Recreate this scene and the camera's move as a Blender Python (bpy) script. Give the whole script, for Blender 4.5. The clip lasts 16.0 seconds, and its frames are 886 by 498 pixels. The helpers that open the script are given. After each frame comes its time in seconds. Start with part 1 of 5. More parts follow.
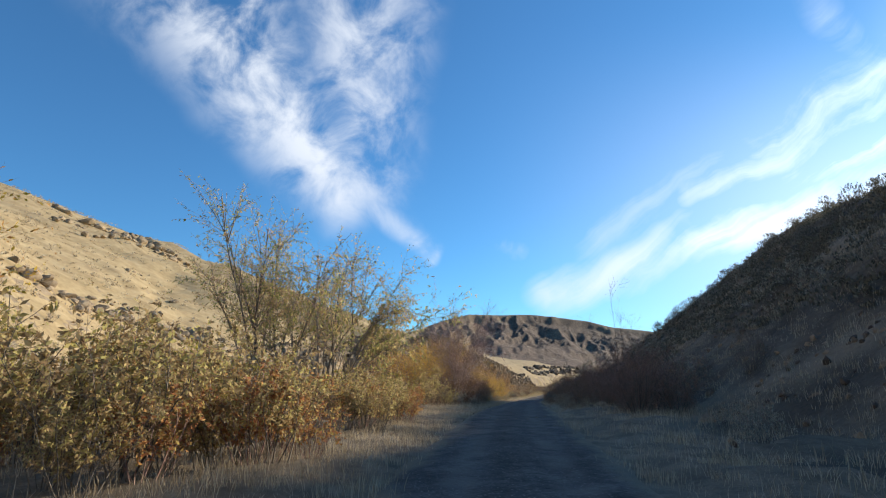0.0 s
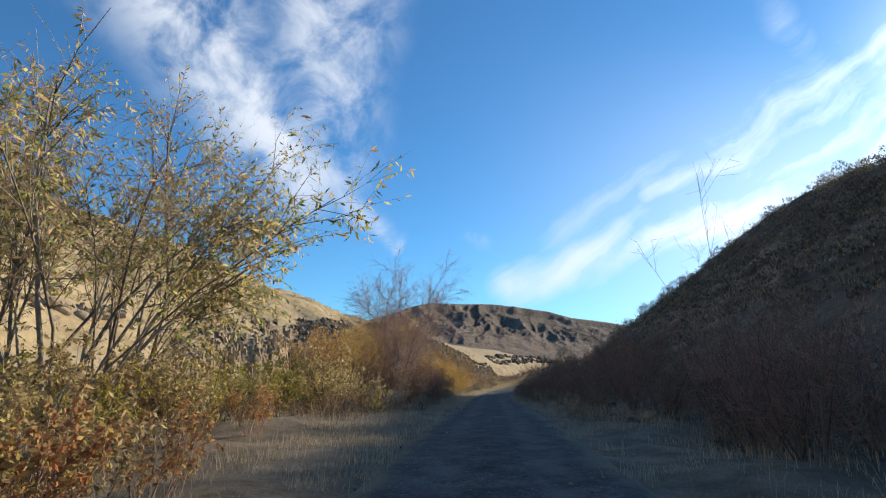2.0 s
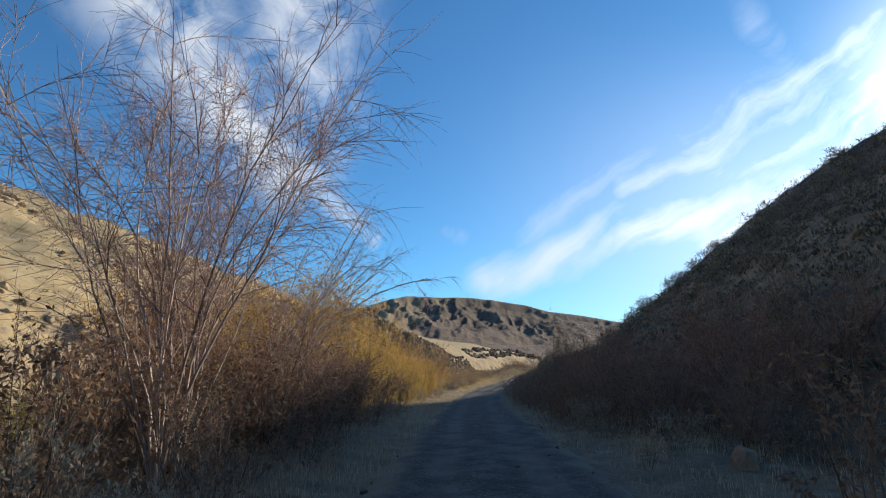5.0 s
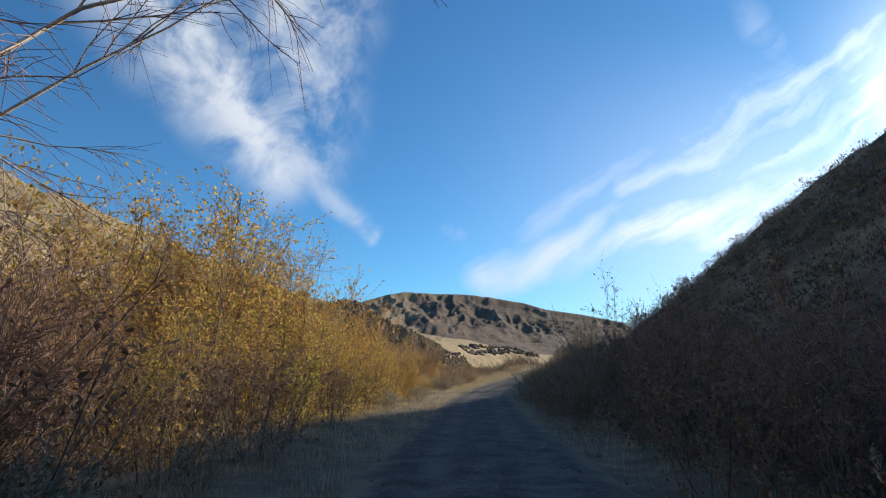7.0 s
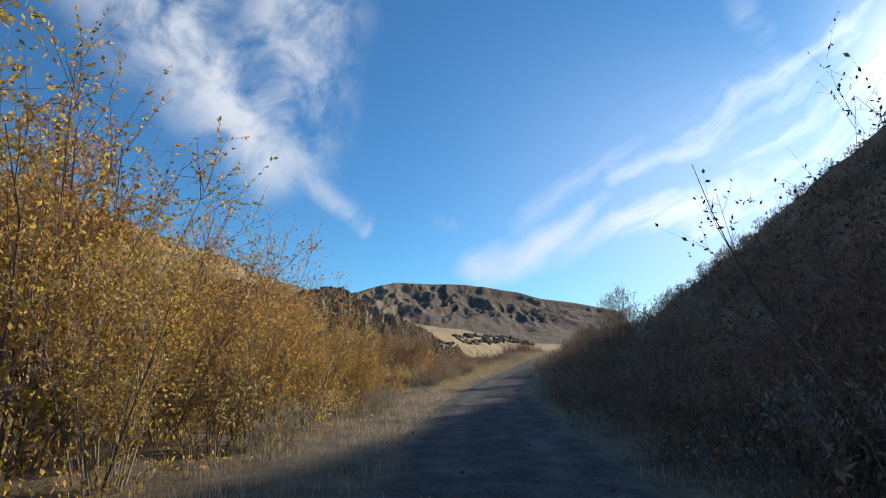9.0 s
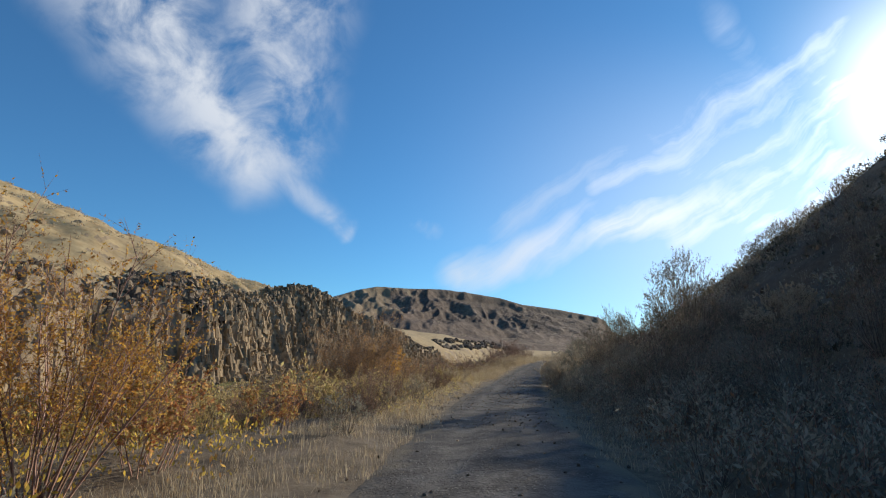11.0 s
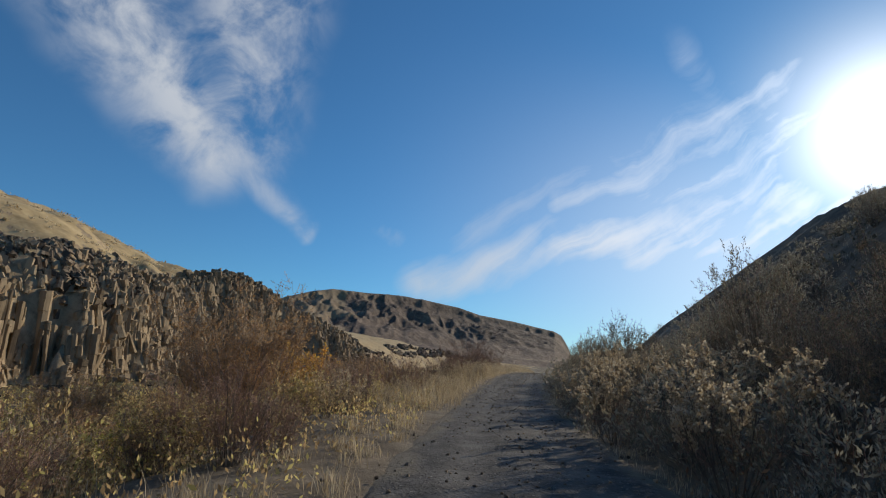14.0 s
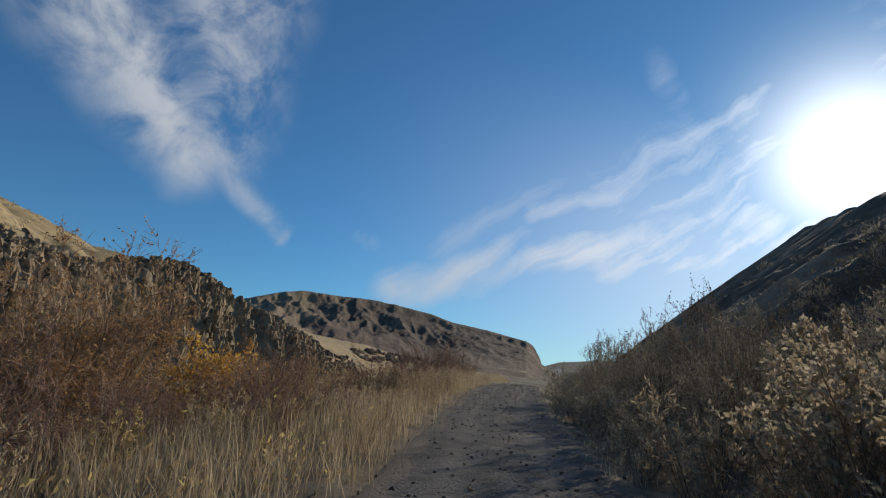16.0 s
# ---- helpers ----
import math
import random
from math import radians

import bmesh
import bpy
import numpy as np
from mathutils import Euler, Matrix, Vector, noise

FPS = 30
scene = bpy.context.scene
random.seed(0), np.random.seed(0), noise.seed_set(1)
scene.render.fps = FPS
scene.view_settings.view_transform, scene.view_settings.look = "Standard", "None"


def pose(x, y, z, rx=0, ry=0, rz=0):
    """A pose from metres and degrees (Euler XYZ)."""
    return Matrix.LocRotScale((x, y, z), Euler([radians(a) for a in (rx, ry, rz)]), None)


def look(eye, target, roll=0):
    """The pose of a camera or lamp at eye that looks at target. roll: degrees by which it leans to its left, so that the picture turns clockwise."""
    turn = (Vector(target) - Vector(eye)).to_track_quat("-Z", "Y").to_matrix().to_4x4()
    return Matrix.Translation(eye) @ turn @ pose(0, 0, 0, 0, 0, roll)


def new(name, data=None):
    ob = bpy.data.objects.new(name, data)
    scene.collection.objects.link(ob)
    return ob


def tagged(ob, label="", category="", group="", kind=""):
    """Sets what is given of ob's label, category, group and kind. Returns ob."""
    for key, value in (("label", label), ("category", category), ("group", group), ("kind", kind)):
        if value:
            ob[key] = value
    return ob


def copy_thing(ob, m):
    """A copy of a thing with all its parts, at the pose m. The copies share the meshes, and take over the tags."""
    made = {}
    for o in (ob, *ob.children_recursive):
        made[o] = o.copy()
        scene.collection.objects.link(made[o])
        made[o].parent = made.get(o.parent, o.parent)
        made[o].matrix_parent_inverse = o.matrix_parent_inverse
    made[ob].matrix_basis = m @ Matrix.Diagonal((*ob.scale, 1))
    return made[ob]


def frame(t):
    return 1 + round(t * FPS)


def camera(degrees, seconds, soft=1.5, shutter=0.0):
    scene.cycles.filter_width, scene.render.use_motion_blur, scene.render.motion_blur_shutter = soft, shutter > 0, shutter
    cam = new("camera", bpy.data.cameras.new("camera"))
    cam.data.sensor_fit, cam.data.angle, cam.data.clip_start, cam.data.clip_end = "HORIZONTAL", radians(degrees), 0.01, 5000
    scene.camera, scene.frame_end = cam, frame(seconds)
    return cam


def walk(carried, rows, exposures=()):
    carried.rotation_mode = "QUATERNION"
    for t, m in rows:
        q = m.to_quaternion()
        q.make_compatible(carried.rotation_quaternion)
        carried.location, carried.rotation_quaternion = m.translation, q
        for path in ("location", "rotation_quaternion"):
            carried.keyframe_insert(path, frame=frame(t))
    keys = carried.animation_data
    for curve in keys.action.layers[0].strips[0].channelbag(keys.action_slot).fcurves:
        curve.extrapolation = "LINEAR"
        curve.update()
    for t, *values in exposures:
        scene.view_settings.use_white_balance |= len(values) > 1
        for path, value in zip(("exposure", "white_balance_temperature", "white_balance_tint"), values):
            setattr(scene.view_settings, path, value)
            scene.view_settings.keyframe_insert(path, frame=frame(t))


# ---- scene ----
# ---- camera and its way along the road ----
cam = camera(77.8, 16.0, soft=1.15)
PATH = [
    (0, (0.000, 0.000, 1.500), (-0.000, 1.938, 1.996), -0.55),
    (0.5, (0.246, 3.893, 1.639), (0.272, 5.835, 2.118), 0.15),
    (1, (0.650, 7.741, 1.700), (0.715, 9.683, 2.174), -0.18),
    (1.5, (1.062, 11.551, 1.710), (1.163, 13.494, 2.172), 0.16),
    (2, (1.463, 15.432, 1.766), (1.594, 17.374, 2.223), -0.13),
    (2.5, (1.872, 19.023, 1.804), (2.025, 20.963, 2.265), -0.72),
    (3, (2.296, 22.507, 1.810), (2.464, 24.447, 2.266), -0.70),
    (3.5, (2.776, 26.203, 1.931), (2.952, 28.142, 2.391), -0.74),
    (4, (3.295, 29.838, 1.962), (3.481, 31.777, 2.416), -0.86),
    (6.5, (6.205, 48.172, 1.665), (6.449, 50.110, 2.091), 0.34),
    (7, (6.692, 51.580, 1.600), (6.912, 53.521, 2.029), 0.31),
    (7.5, (7.179, 54.979, 1.565), (7.382, 56.922, 1.994), -0.20),
    (8, (7.632, 58.374, 1.538), (7.823, 60.316, 1.975), 0.31),
    (8.5, (8.201, 61.706, 1.447), (8.427, 63.651, 1.854), -1.07),
    (9, (8.829, 65.588, 1.461), (9.076, 67.532, 1.858), -0.62),
    (11.5, (12.488, 84.789, 1.326), (12.809, 86.717, 1.748), -0.05),
    (12, (13.323, 88.549, 1.300), (13.657, 90.475, 1.726), 0.33),
    (12.5, (14.172, 92.127, 1.264), (14.528, 94.047, 1.695), 0.53),
    (13, (15.054, 95.756, 1.290), (15.435, 97.669, 1.728), 1.27),
    (13.5, (16.025, 99.384, 1.307), (16.432, 101.291, 1.751), 2.22),
    (14, (17.002, 102.802, 1.347), (17.448, 104.699, 1.797), 2.19),
    (14.5, (18.070, 106.291, 1.354), (18.540, 108.179, 1.817), 3.45),
    (15, (19.183, 109.567, 1.413), (19.683, 111.447, 1.878), 3.24),
    (15.5, (20.187, 112.786, 1.528), (20.695, 114.660, 2.006), 3.91),
    (16, (21.425, 116.257, 1.633), (21.955, 118.125, 2.112), 3.70),
]
walk(cam, [(t, look(eye, target, roll)) for t, eye, target, roll in PATH],
     exposures=[(0, 0.30), (4, 0.18), (9, 0.03), (11.5, -0.10), (12.5, -0.25), (14, -0.46), (16, -0.60)])

# ---- sky, clouds and sun ----
SUN_AZ, SUN_EL = 54.7, 20.9          # degrees right of +y, degrees above the level


def sky_world():
    w = bpy.data.worlds.new("sky")
    w.use_nodes = True
    scene.world = w
    nt = w.node_tree
    nt.nodes.clear()
    N, L = nt.nodes, nt.links

    def math_node(op, a, b=None, c=None, clamp=False):
        n = N.new("ShaderNodeMath")
        n.operation, n.use_clamp = op, clamp
        for i, v in enumerate((a, b, c)):
            if v is None:
                continue
            if isinstance(v, (int, float)):
                n.inputs[i].default_value = v
            else:
                L.new(v, n.inputs[i])
        return n.outputs[0]

    def dot(v, const):
        n = N.new("ShaderNodeVectorMath")
        n.operation = "DOT_PRODUCT"
        L.new(v, n.inputs[0])
        n.inputs[1].default_value = const
        return n.outputs["Value"]

    def smooth(v, lo, hi):
        n = N.new("ShaderNodeMapRange")
        n.interpolation_type = "SMOOTHSTEP"
        L.new(v, n.inputs[0])
        n.inputs[1].default_value, n.inputs[2].default_value = lo, hi
        return n.outputs[0]

    def noise_at(vec, scale, detail, rough, dist=0.0):
        n = N.new("ShaderNodeTexNoise")
        L.new(vec, n.inputs["Vector"])
        n.inputs["Scale"].default_value, n.inputs["Detail"].default_value = scale, detail
        n.inputs["Roughness"].default_value, n.inputs["Distortion"].default_value = rough, dist
        return n.outputs[0]

    def combine(x, y, z):
        n = N.new("ShaderNodeCombineXYZ")
        for i, v in enumerate((x, y, z)):
            if isinstance(v, (int, float)):
                n.inputs[i].default_value = v
            else:
                L.new(v, n.inputs[i])
        return n.outputs[0]

    direction = N.new("ShaderNodeTexCoord").outputs["Generated"]
    sky = N.new("ShaderNodeTexSky")
    sky.sky_type, sky.sun_disc = "NISHITA", False
    sky.sun_elevation, sky.sun_rotation = radians(SUN_EL), radians(SUN_AZ)
    sky.altitude, sky.air_density, sky.dust_density, sky.ozone_density = 400, 1.0, 0.2, 4.0

    # A flat sheet of cirrus over the valley's mouth: gx to the right, gy up, on a plane square to a fixed way up the valley.
    p = radians(14.36)
    ahead, up = Vector((0, math.cos(p), math.sin(p))), Vector((0, -math.sin(p), math.cos(p)))
    da = math_node("MAXIMUM", dot(direction, ahead), 0.12)
    gx = math_node("DIVIDE", dot(direction, (1, 0, 0)), da)
    gy = math_node("DIVIDE", dot(direction, up), da)
    flat = combine(gx, gy, 0.0)
    wob = math_node("MULTIPLY_ADD", noise_at(flat, 3.0, 4, 0.55), 0.14, -0.07)
    wob2 = math_node("MULTIPLY_ADD", noise_at(combine(gy, gx, 3.0), 3.0, 4, 0.55), 0.14, -0.07)
    wx, wy = math_node("ADD", gx, wob), math_node("ADD", gy, wob2)

    def band(x0, y0, x1, y1, w0, w1, power):
        """A soft streak from one end to the other, its half width going from w0 to w1."""
        dx, dy = x1 - x0, y1 - y0
        n2 = dx * dx + dy * dy
        s = math_node("DIVIDE", math_node("ADD", math_node("MULTIPLY", math_node("SUBTRACT", wx, x0), dx),
                                          math_node("MULTIPLY", math_node("SUBTRACT", wy, y0), dy)), n2, clamp=True)
        ex = math_node("SUBTRACT", wx, math_node("MULTIPLY_ADD", s, dx, x0))
        ey = math_node("SUBTRACT", wy, math_node("MULTIPLY_ADD", s, dy, y0))
        d = math_node("SQRT", math_node("ADD", math_node("MULTIPLY", ex, ex), math_node("MULTIPLY", ey, ey)))
        w_here = math_node("MULTIPLY_ADD", s, w1 - w0, w0)
        return math_node("MULTIPLY", smooth(math_node("DIVIDE", d, w_here), 1.0, 0.0), power)

    def union(*fields):
        out = fields[0]
        for f in fields[1:]:
            out = math_node("MAXIMUM", out, f)
        return out

    # puffy bank of cirrus on one side, combed streaks on the other
    puffy = union(band(-0.47, 0.50, -0.17, 0.10, 0.20, 0.10, 1.0), band(-0.14, 0.50, -0.15, 0.12, 0.20, 0.11, 0.85),
                  band(-0.15, 0.10, -0.01, -0.01, 0.06, 0.02, 0.55), band(0.10, 0.005, 0.13, 0.0, 0.03, 0.03, 0.4),
                  band(-0.45, 0.60, -0.05, 0.95, 0.30, 0.45, 0.8))
    streaky = union(band(0.29, 0.02, 0.57, 0.19, 0.08, 0.06, 0.42), band(0.57, 0.19, 0.95, 0.40, 0.06, 0.12, 0.58), band(0.45, 0.09, 0.92, 0.32, 0.05, 0.09, 0.66),
                    band(0.20, -0.08, 0.46, 0.01, 0.065, 0.085, 0.85), band(0.46, 0.005, 0.74, 0.08, 0.085, 0.12, 1.0), band(0.74, 0.08, 1.0, 0.20, 0.12, 0.16, 1.0),
                    band(0.62, 0.13, 0.98, 0.27, 0.05, 0.11, 0.75), band(0.70, 0.43, 0.77, 0.37, 0.07, 0.06, 0.25),
                    band(0.65, 0.02, 1.2, 0.15, 0.10, 0.20, 1.0), band(0.95, 0.25, 1.6, 0.6, 0.2, 0.5, 0.8))
    fine = noise_at(flat, 9.0, 8, 0.60, 0.40)
    broad = noise_at(flat, 2.6, 3, 0.5)
    # combed along the streaks' way, 38 degrees up to the right
    along = math_node("ADD", math_node("MULTIPLY", wx, 0.80), math_node("MULTIPLY", wy, 0.60))
    across = math_node("SUBTRACT", math_node("MULTIPLY", wy, 0.80), math_node("MULTIPLY", wx, 0.60))
    comb = noise_at(combine(math_node("MULTIPLY", along, 1.6), math_node("MULTIPLY", across, 17.0), 1.0), 1.0, 7, 0.62, 0.3)
    puff = math_node("MULTIPLY", puffy, smooth(math_node("MULTIPLY_ADD", broad, 0.40, math_node("MULTIPLY", fine, 0.90)), 0.50, 0.82))
    strk = math_node("MULTIPLY", streaky, smooth(math_node("MULTIPLY_ADD", fine, 0.30, math_node("MULTIPLY_ADD", broad, 0.25, math_node("MULTIPLY", comb, 0.75))), 0.42, 0.84))
    veil = math_node("MULTIPLY", math_node("MULTIPLY", smooth(gx, 0.0, 0.9), smooth(gy, -0.45, -0.1)), smooth(gy, 0.45, -0.05))
    cover = math_node("MAXIMUM", math_node("MULTIPLY", puff, 0.92), math_node("MULTIPLY", strk, 0.88))
    cover = math_node("MAXIMUM", cover, math_node("MULTIPLY", veil, 0.5), clamp=True)

    # cloud brightness rises towards the sun
    sun_dir = Vector((math.sin(radians(SUN_AZ)) * math.cos(radians(SUN_EL)), math.cos(radians(SUN_AZ)) * math.cos(radians(SUN_EL)), math.sin(radians(SUN_EL))))
    near_sun = math_node("MAXIMUM", dot(direction, sun_dir), 0.0)
    glow = math_node("ADD", math_node("POWER", near_sun, 9.0), math_node("MULTIPLY", math_node("POWER", near_sun, 170.0), 2.0))
    cover = math_node("MAXIMUM", cover, math_node("MULTIPLY", math_node("POWER", near_sun, 115.0), 0.95))      # thin cirrus lit up round the sun
    lit = math_node("MULTIPLY_ADD", glow, CLOUD_SUN, CLOUD)
    cloud = N.new("ShaderNodeMix")
    cloud.data_type = "RGBA"
    cloud.blend_type = "MULTIPLY"
    cloud.inputs[0].default_value = 1.0
    cloud.inputs[6].default_value = (0.91, 0.97, 1.06, 1)
    L.new(combine(lit, lit, lit), cloud.inputs[7])
    mix = N.new("ShaderNodeMix")
    mix.data_type = "RGBA"
    L.new(cover, mix.inputs[0])
    tint = N.new("ShaderNodeMix")
    tint.data_type, tint.blend_type = "RGBA", "MULTIPLY"
    tint.inputs[0].default_value = 1.0
    tint.inputs[7].default_value = (*SKY_TINT, 1)
    L.new(sky.outputs[0], tint.inputs[6])
    L.new(tint.outputs[2], mix.inputs[6])
    L.new(cloud.outputs[2], mix.inputs[7])
    bg = N.new("ShaderNodeBackground")
    bg.inputs[1].default_value = SKY
    L.new(mix.outputs[2], bg.inputs[0])
    out = N.new("ShaderNodeOutputWorld")
    L.new(bg.outputs[0], out.inputs[0])


SKY, CLOUD, CLOUD_SUN = 0.122, 6.8, 6.0
SKY_TINT = (0.58, 1.01, 1.19)
sky_world()
sun = new("sun", bpy.data.lights.new("sun", "SUN"))
sun.data.energy, sun.data.angle, sun.data.color = 4.8, radians(0.6), (1.0, 0.87, 0.68)
_a, _e = radians(SUN_AZ), radians(SUN_EL)
sun.matrix_world = look((0, 0, 200), (-math.sin(_a) * math.cos(_e) * 100, -math.cos(_a) * math.cos(_e) * 100, 200 - math.sin(_e) * 100))

# ---- materials ----
def material(name, colors, scale=8.0, detail=6, rough=0.9, fine=0.0, fine_scale=60.0, bump=0.0, bump_scale=30.0, translucent=0.0,
             island=0.0, obj=0.0, stretch=(1, 1, 1), spec=0.2, second=None, second_scale=0.4, second_lo=0.45, second_hi=0.6):
    """colors: stops of a ramp over a noise in metres; fine: strength of a finer grain; island/obj: shift of the ramp by piece or object;
    second: another set of stops laid over it in broad patches."""
    m = bpy.data.materials.new(name)
    m.use_nodes = True
    nt = m.node_tree
    N, L = nt.nodes, nt.links
    bs = N["Principled BSDF"]
    bs.inputs["Roughness"].default_value = rough
    bs.inputs["Specular IOR Level"].default_value = spec
    tc = N.new("ShaderNodeTexCoord")
    mp = N.new("ShaderNodeMapping")
    mp.inputs["Scale"].default_value = stretch
    L.new(tc.outputs["Object"], mp.inputs[0])

    def tex(sc, dt, ro=0.6):
        n = N.new("ShaderNodeTexNoise")
        n.inputs["Scale"].default_value, n.inputs["Detail"].default_value, n.inputs["Roughness"].default_value = sc, dt, ro
        L.new(mp.outputs[0], n.inputs["Vector"])
        return n.outputs[0]

    def ma(op, a, b, clamp=False):
        n = N.new("ShaderNodeMath")
        n.operation, n.use_clamp = op, clamp
        for i, v in enumerate((a, b)):
            if isinstance(v, (int, float)):
                n.inputs[i].default_value = v
            else:
                L.new(v, n.inputs[i])
        return n.outputs[0]

    def ramp(fac, stops):
        r = N.new("ShaderNodeValToRGB")
        el = r.color_ramp.elements
        while len(el) < len(stops):
            el.new(0.5)
        for i, c in enumerate(stops):
            el[i].position = 0.28 + 0.44 * i / max(1, len(stops) - 1)
            el[i].color = (*c, 1)
        L.new(fac, r.inputs[0])
        return r.outputs[0]

    f = tex(scale, detail)
    if fine:
        f = ma("ADD", f, ma("MULTIPLY", ma("SUBTRACT", tex(fine_scale, 3, 0.7), 0.5), fine))
    if island:
        g = N.new("ShaderNodeNewGeometry")
        f = ma("ADD", f, ma("MULTIPLY", ma("SUBTRACT", g.outputs["Random Per Island"], 0.5), island))
    if obj:
        o = N.new("ShaderNodeObjectInfo")
        f = ma("ADD", f, ma("MULTIPLY", ma("SUBTRACT", o.outputs["Random"], 0.5), obj))
    col = ramp(f, colors)
    if second:
        mr = N.new("ShaderNodeMapRange")
        mr.interpolation_type = "SMOOTHSTEP"
        mr.inputs[1].default_value, mr.inputs[2].default_value = second_lo, second_hi
        L.new(tex(second_scale, 5, 0.62), mr.inputs[0])
        mx = N.new("ShaderNodeMix")
        mx.data_type = "RGBA"
        L.new(mr.outputs[0], mx.inputs[0])
        L.new(col, mx.inputs[6])
        L.new(ramp(f, second), mx.inputs[7])
        col = mx.outputs[2]
    L.new(col, bs.inputs["Base Color"])
    if bump:
        b = N.new("ShaderNodeBump")
        b.inputs["Strength"].default_value = 1.0
        b.inputs["Distance"].default_value = bump
        L.new(tex(bump_scale, 8, 0.7), b.inputs["Height"])
        L.new(b.outputs[0], bs.inputs["Normal"])
    if translucent:
        t = N.new("ShaderNodeBsdfTranslucent")
        L.new(col, t.inputs[0])
        mxs = N.new("ShaderNodeMixShader")
        mxs.inputs[0].default_value = translucent
        L.new(bs.outputs[0], mxs.inputs[1])
        L.new(t.outputs[0], mxs.inputs[2])
        L.new(mxs.outputs[0], N["Material Output"].inputs[0])
    return m


def road_material():
    """Dark gravel: stones by the cell, paler packed wheel tracks, soil and litter creeping in from the edges."""
    m = material("gravel_road", [(0.035, 0.033, 0.031), (0.075, 0.07, 0.064), (0.15, 0.14, 0.127)], 1.6, 8, fine=0.7, fine_scale=11)
    nt = m.node_tree
    N, L = nt.nodes, nt.links
    bs = N["Principled BSDF"]
    under = bs.inputs["Base Color"].links[0].from_socket
    tc = N.new("ShaderNodeTexCoord").outputs["Object"]

    def ma(op, a, b=0.0):
        n = N.new("ShaderNodeMath")
        n.operation = op
        for i, v in enumerate((a, b)):
            if isinstance(v, (int, float)):
                n.inputs[i].default_value = v
            else:
                L.new(v, n.inputs[i])
        return n.outputs[0]

    def smooth(v, lo, hi, top=1.0):
        n = N.new("ShaderNodeMapRange")
        n.interpolation_type = "SMOOTHSTEP"
        L.new(v, n.inputs[0])
        n.inputs[1].default_value, n.inputs[2].default_value, n.inputs[4].default_value = lo, hi, top
        return n.outputs[0]

    def noise(scale, detail=5):
        n = N.new("ShaderNodeTexNoise")
        n.inputs["Scale"].default_value, n.inputs["Detail"].default_value = scale, detail
        L.new(tc, n.inputs["Vector"])
        return n.outputs[0]

    def blend(fac, a, b):
        n = N.new("ShaderNodeMix")
        n.data_type = "RGBA"
        L.new(fac, n.inputs[0])
        L.new(a, n.inputs[6])
        if isinstance(b, tuple):
            n.inputs[7].default_value = (*b, 1)
        else:
            L.new(b, n.inputs[7])
        return n.outputs[2]

    at = N.new("ShaderNodeAttribute")
    at.attribute_name = "across"
    u = ma("ABSOLUTE", at.outputs["Fac"])
    stones = N.new("ShaderNodeTexVoronoi")
    stones.inputs["Scale"].default_value = 19
    L.new(tc, stones.inputs["Vector"])
    cell = N.new("ShaderNodeSeparateColor")
    L.new(stones.outputs["Color"], cell.inputs[0])
    tone = N.new("ShaderNodeValToRGB")
    tone.color_ramp.elements[0].color, tone.color_ramp.elements[1].color = (0.04, 0.037, 0.034, 1), (0.27, 0.25, 0.225, 1)
    L.new(cell.outputs[0], tone.inputs[0])
    is_stone = ma("MULTIPLY", smooth(stones.outputs["Distance"], 0.42, 0.25), smooth(cell.outputs[1], 0.45, 0.75))
    col = blend(is_stone, under, tone.outputs[0])
    off = ma("ABSOLUTE", ma("SUBTRACT", ma("ADD", u, ma("MULTIPLY", noise(0.5), 0.3)), 0.97))
    track = ma("MULTIPLY", smooth(off, 0.45, 0.1), smooth(noise(1.1), 0.35, 0.6, 0.55))
    col = blend(track, col, (0.17, 0.156, 0.136))
    edge = smooth(ma("ADD", u, ma("MULTIPLY", noise(0.9, 8), 1.3)), 2.05, 2.6)
    col = blend(edge, col, (0.20, 0.165, 0.115))
    L.new(col, bs.inputs["Base Color"])
    b = N.new("ShaderNodeBump")
    b.inputs["Strength"].default_value, b.inputs["Distance"].default_value = 1.0, 0.03
    L.new(ma("ADD", ma("MULTIPLY", is_stone, 0.6), noise(14, 8)), b.inputs["Height"])
    L.new(b.outputs[0], bs.inputs["Normal"])
    return m


M_ROAD = road_material()
M_SOIL = material("dry_soil_and_litter", [(0.10, 0.077, 0.052), (0.185, 0.145, 0.098), (0.30, 0.24, 0.165)], 1.2, 8, fine=0.5, fine_scale=14, bump=0.05, bump_scale=9,
                  second=[(0.10, 0.085, 0.065), (0.17, 0.14, 0.10), (0.25, 0.21, 0.15)], second_scale=0.15)
M_CREEK = material("creek_bottom_litter", [(0.06, 0.046, 0.028), (0.11, 0.085, 0.05), (0.19, 0.15, 0.085)], 0.8, 8, fine=0.5, fine_scale=9, bump=0.12, bump_scale=4,
                   second=[(0.10, 0.10, 0.035), (0.16, 0.155, 0.055), (0.23, 0.20, 0.09)], second_scale=0.09, second_lo=0.5, second_hi=0.62)
M_GRASSHILL = material("cured_grass_slope", [(0.34, 0.245, 0.12), (0.465, 0.345, 0.18), (0.565, 0.435, 0.24)], 0.22, 10, fine=0.55, fine_scale=1.1, bump=0.03, bump_scale=1.6, stretch=(1, 1, 0.6),
                       second=[(0.25, 0.185, 0.11), (0.34, 0.26, 0.155), (0.43, 0.34, 0.205)], second_scale=0.035, second_lo=0.5, second_hi=0.75)
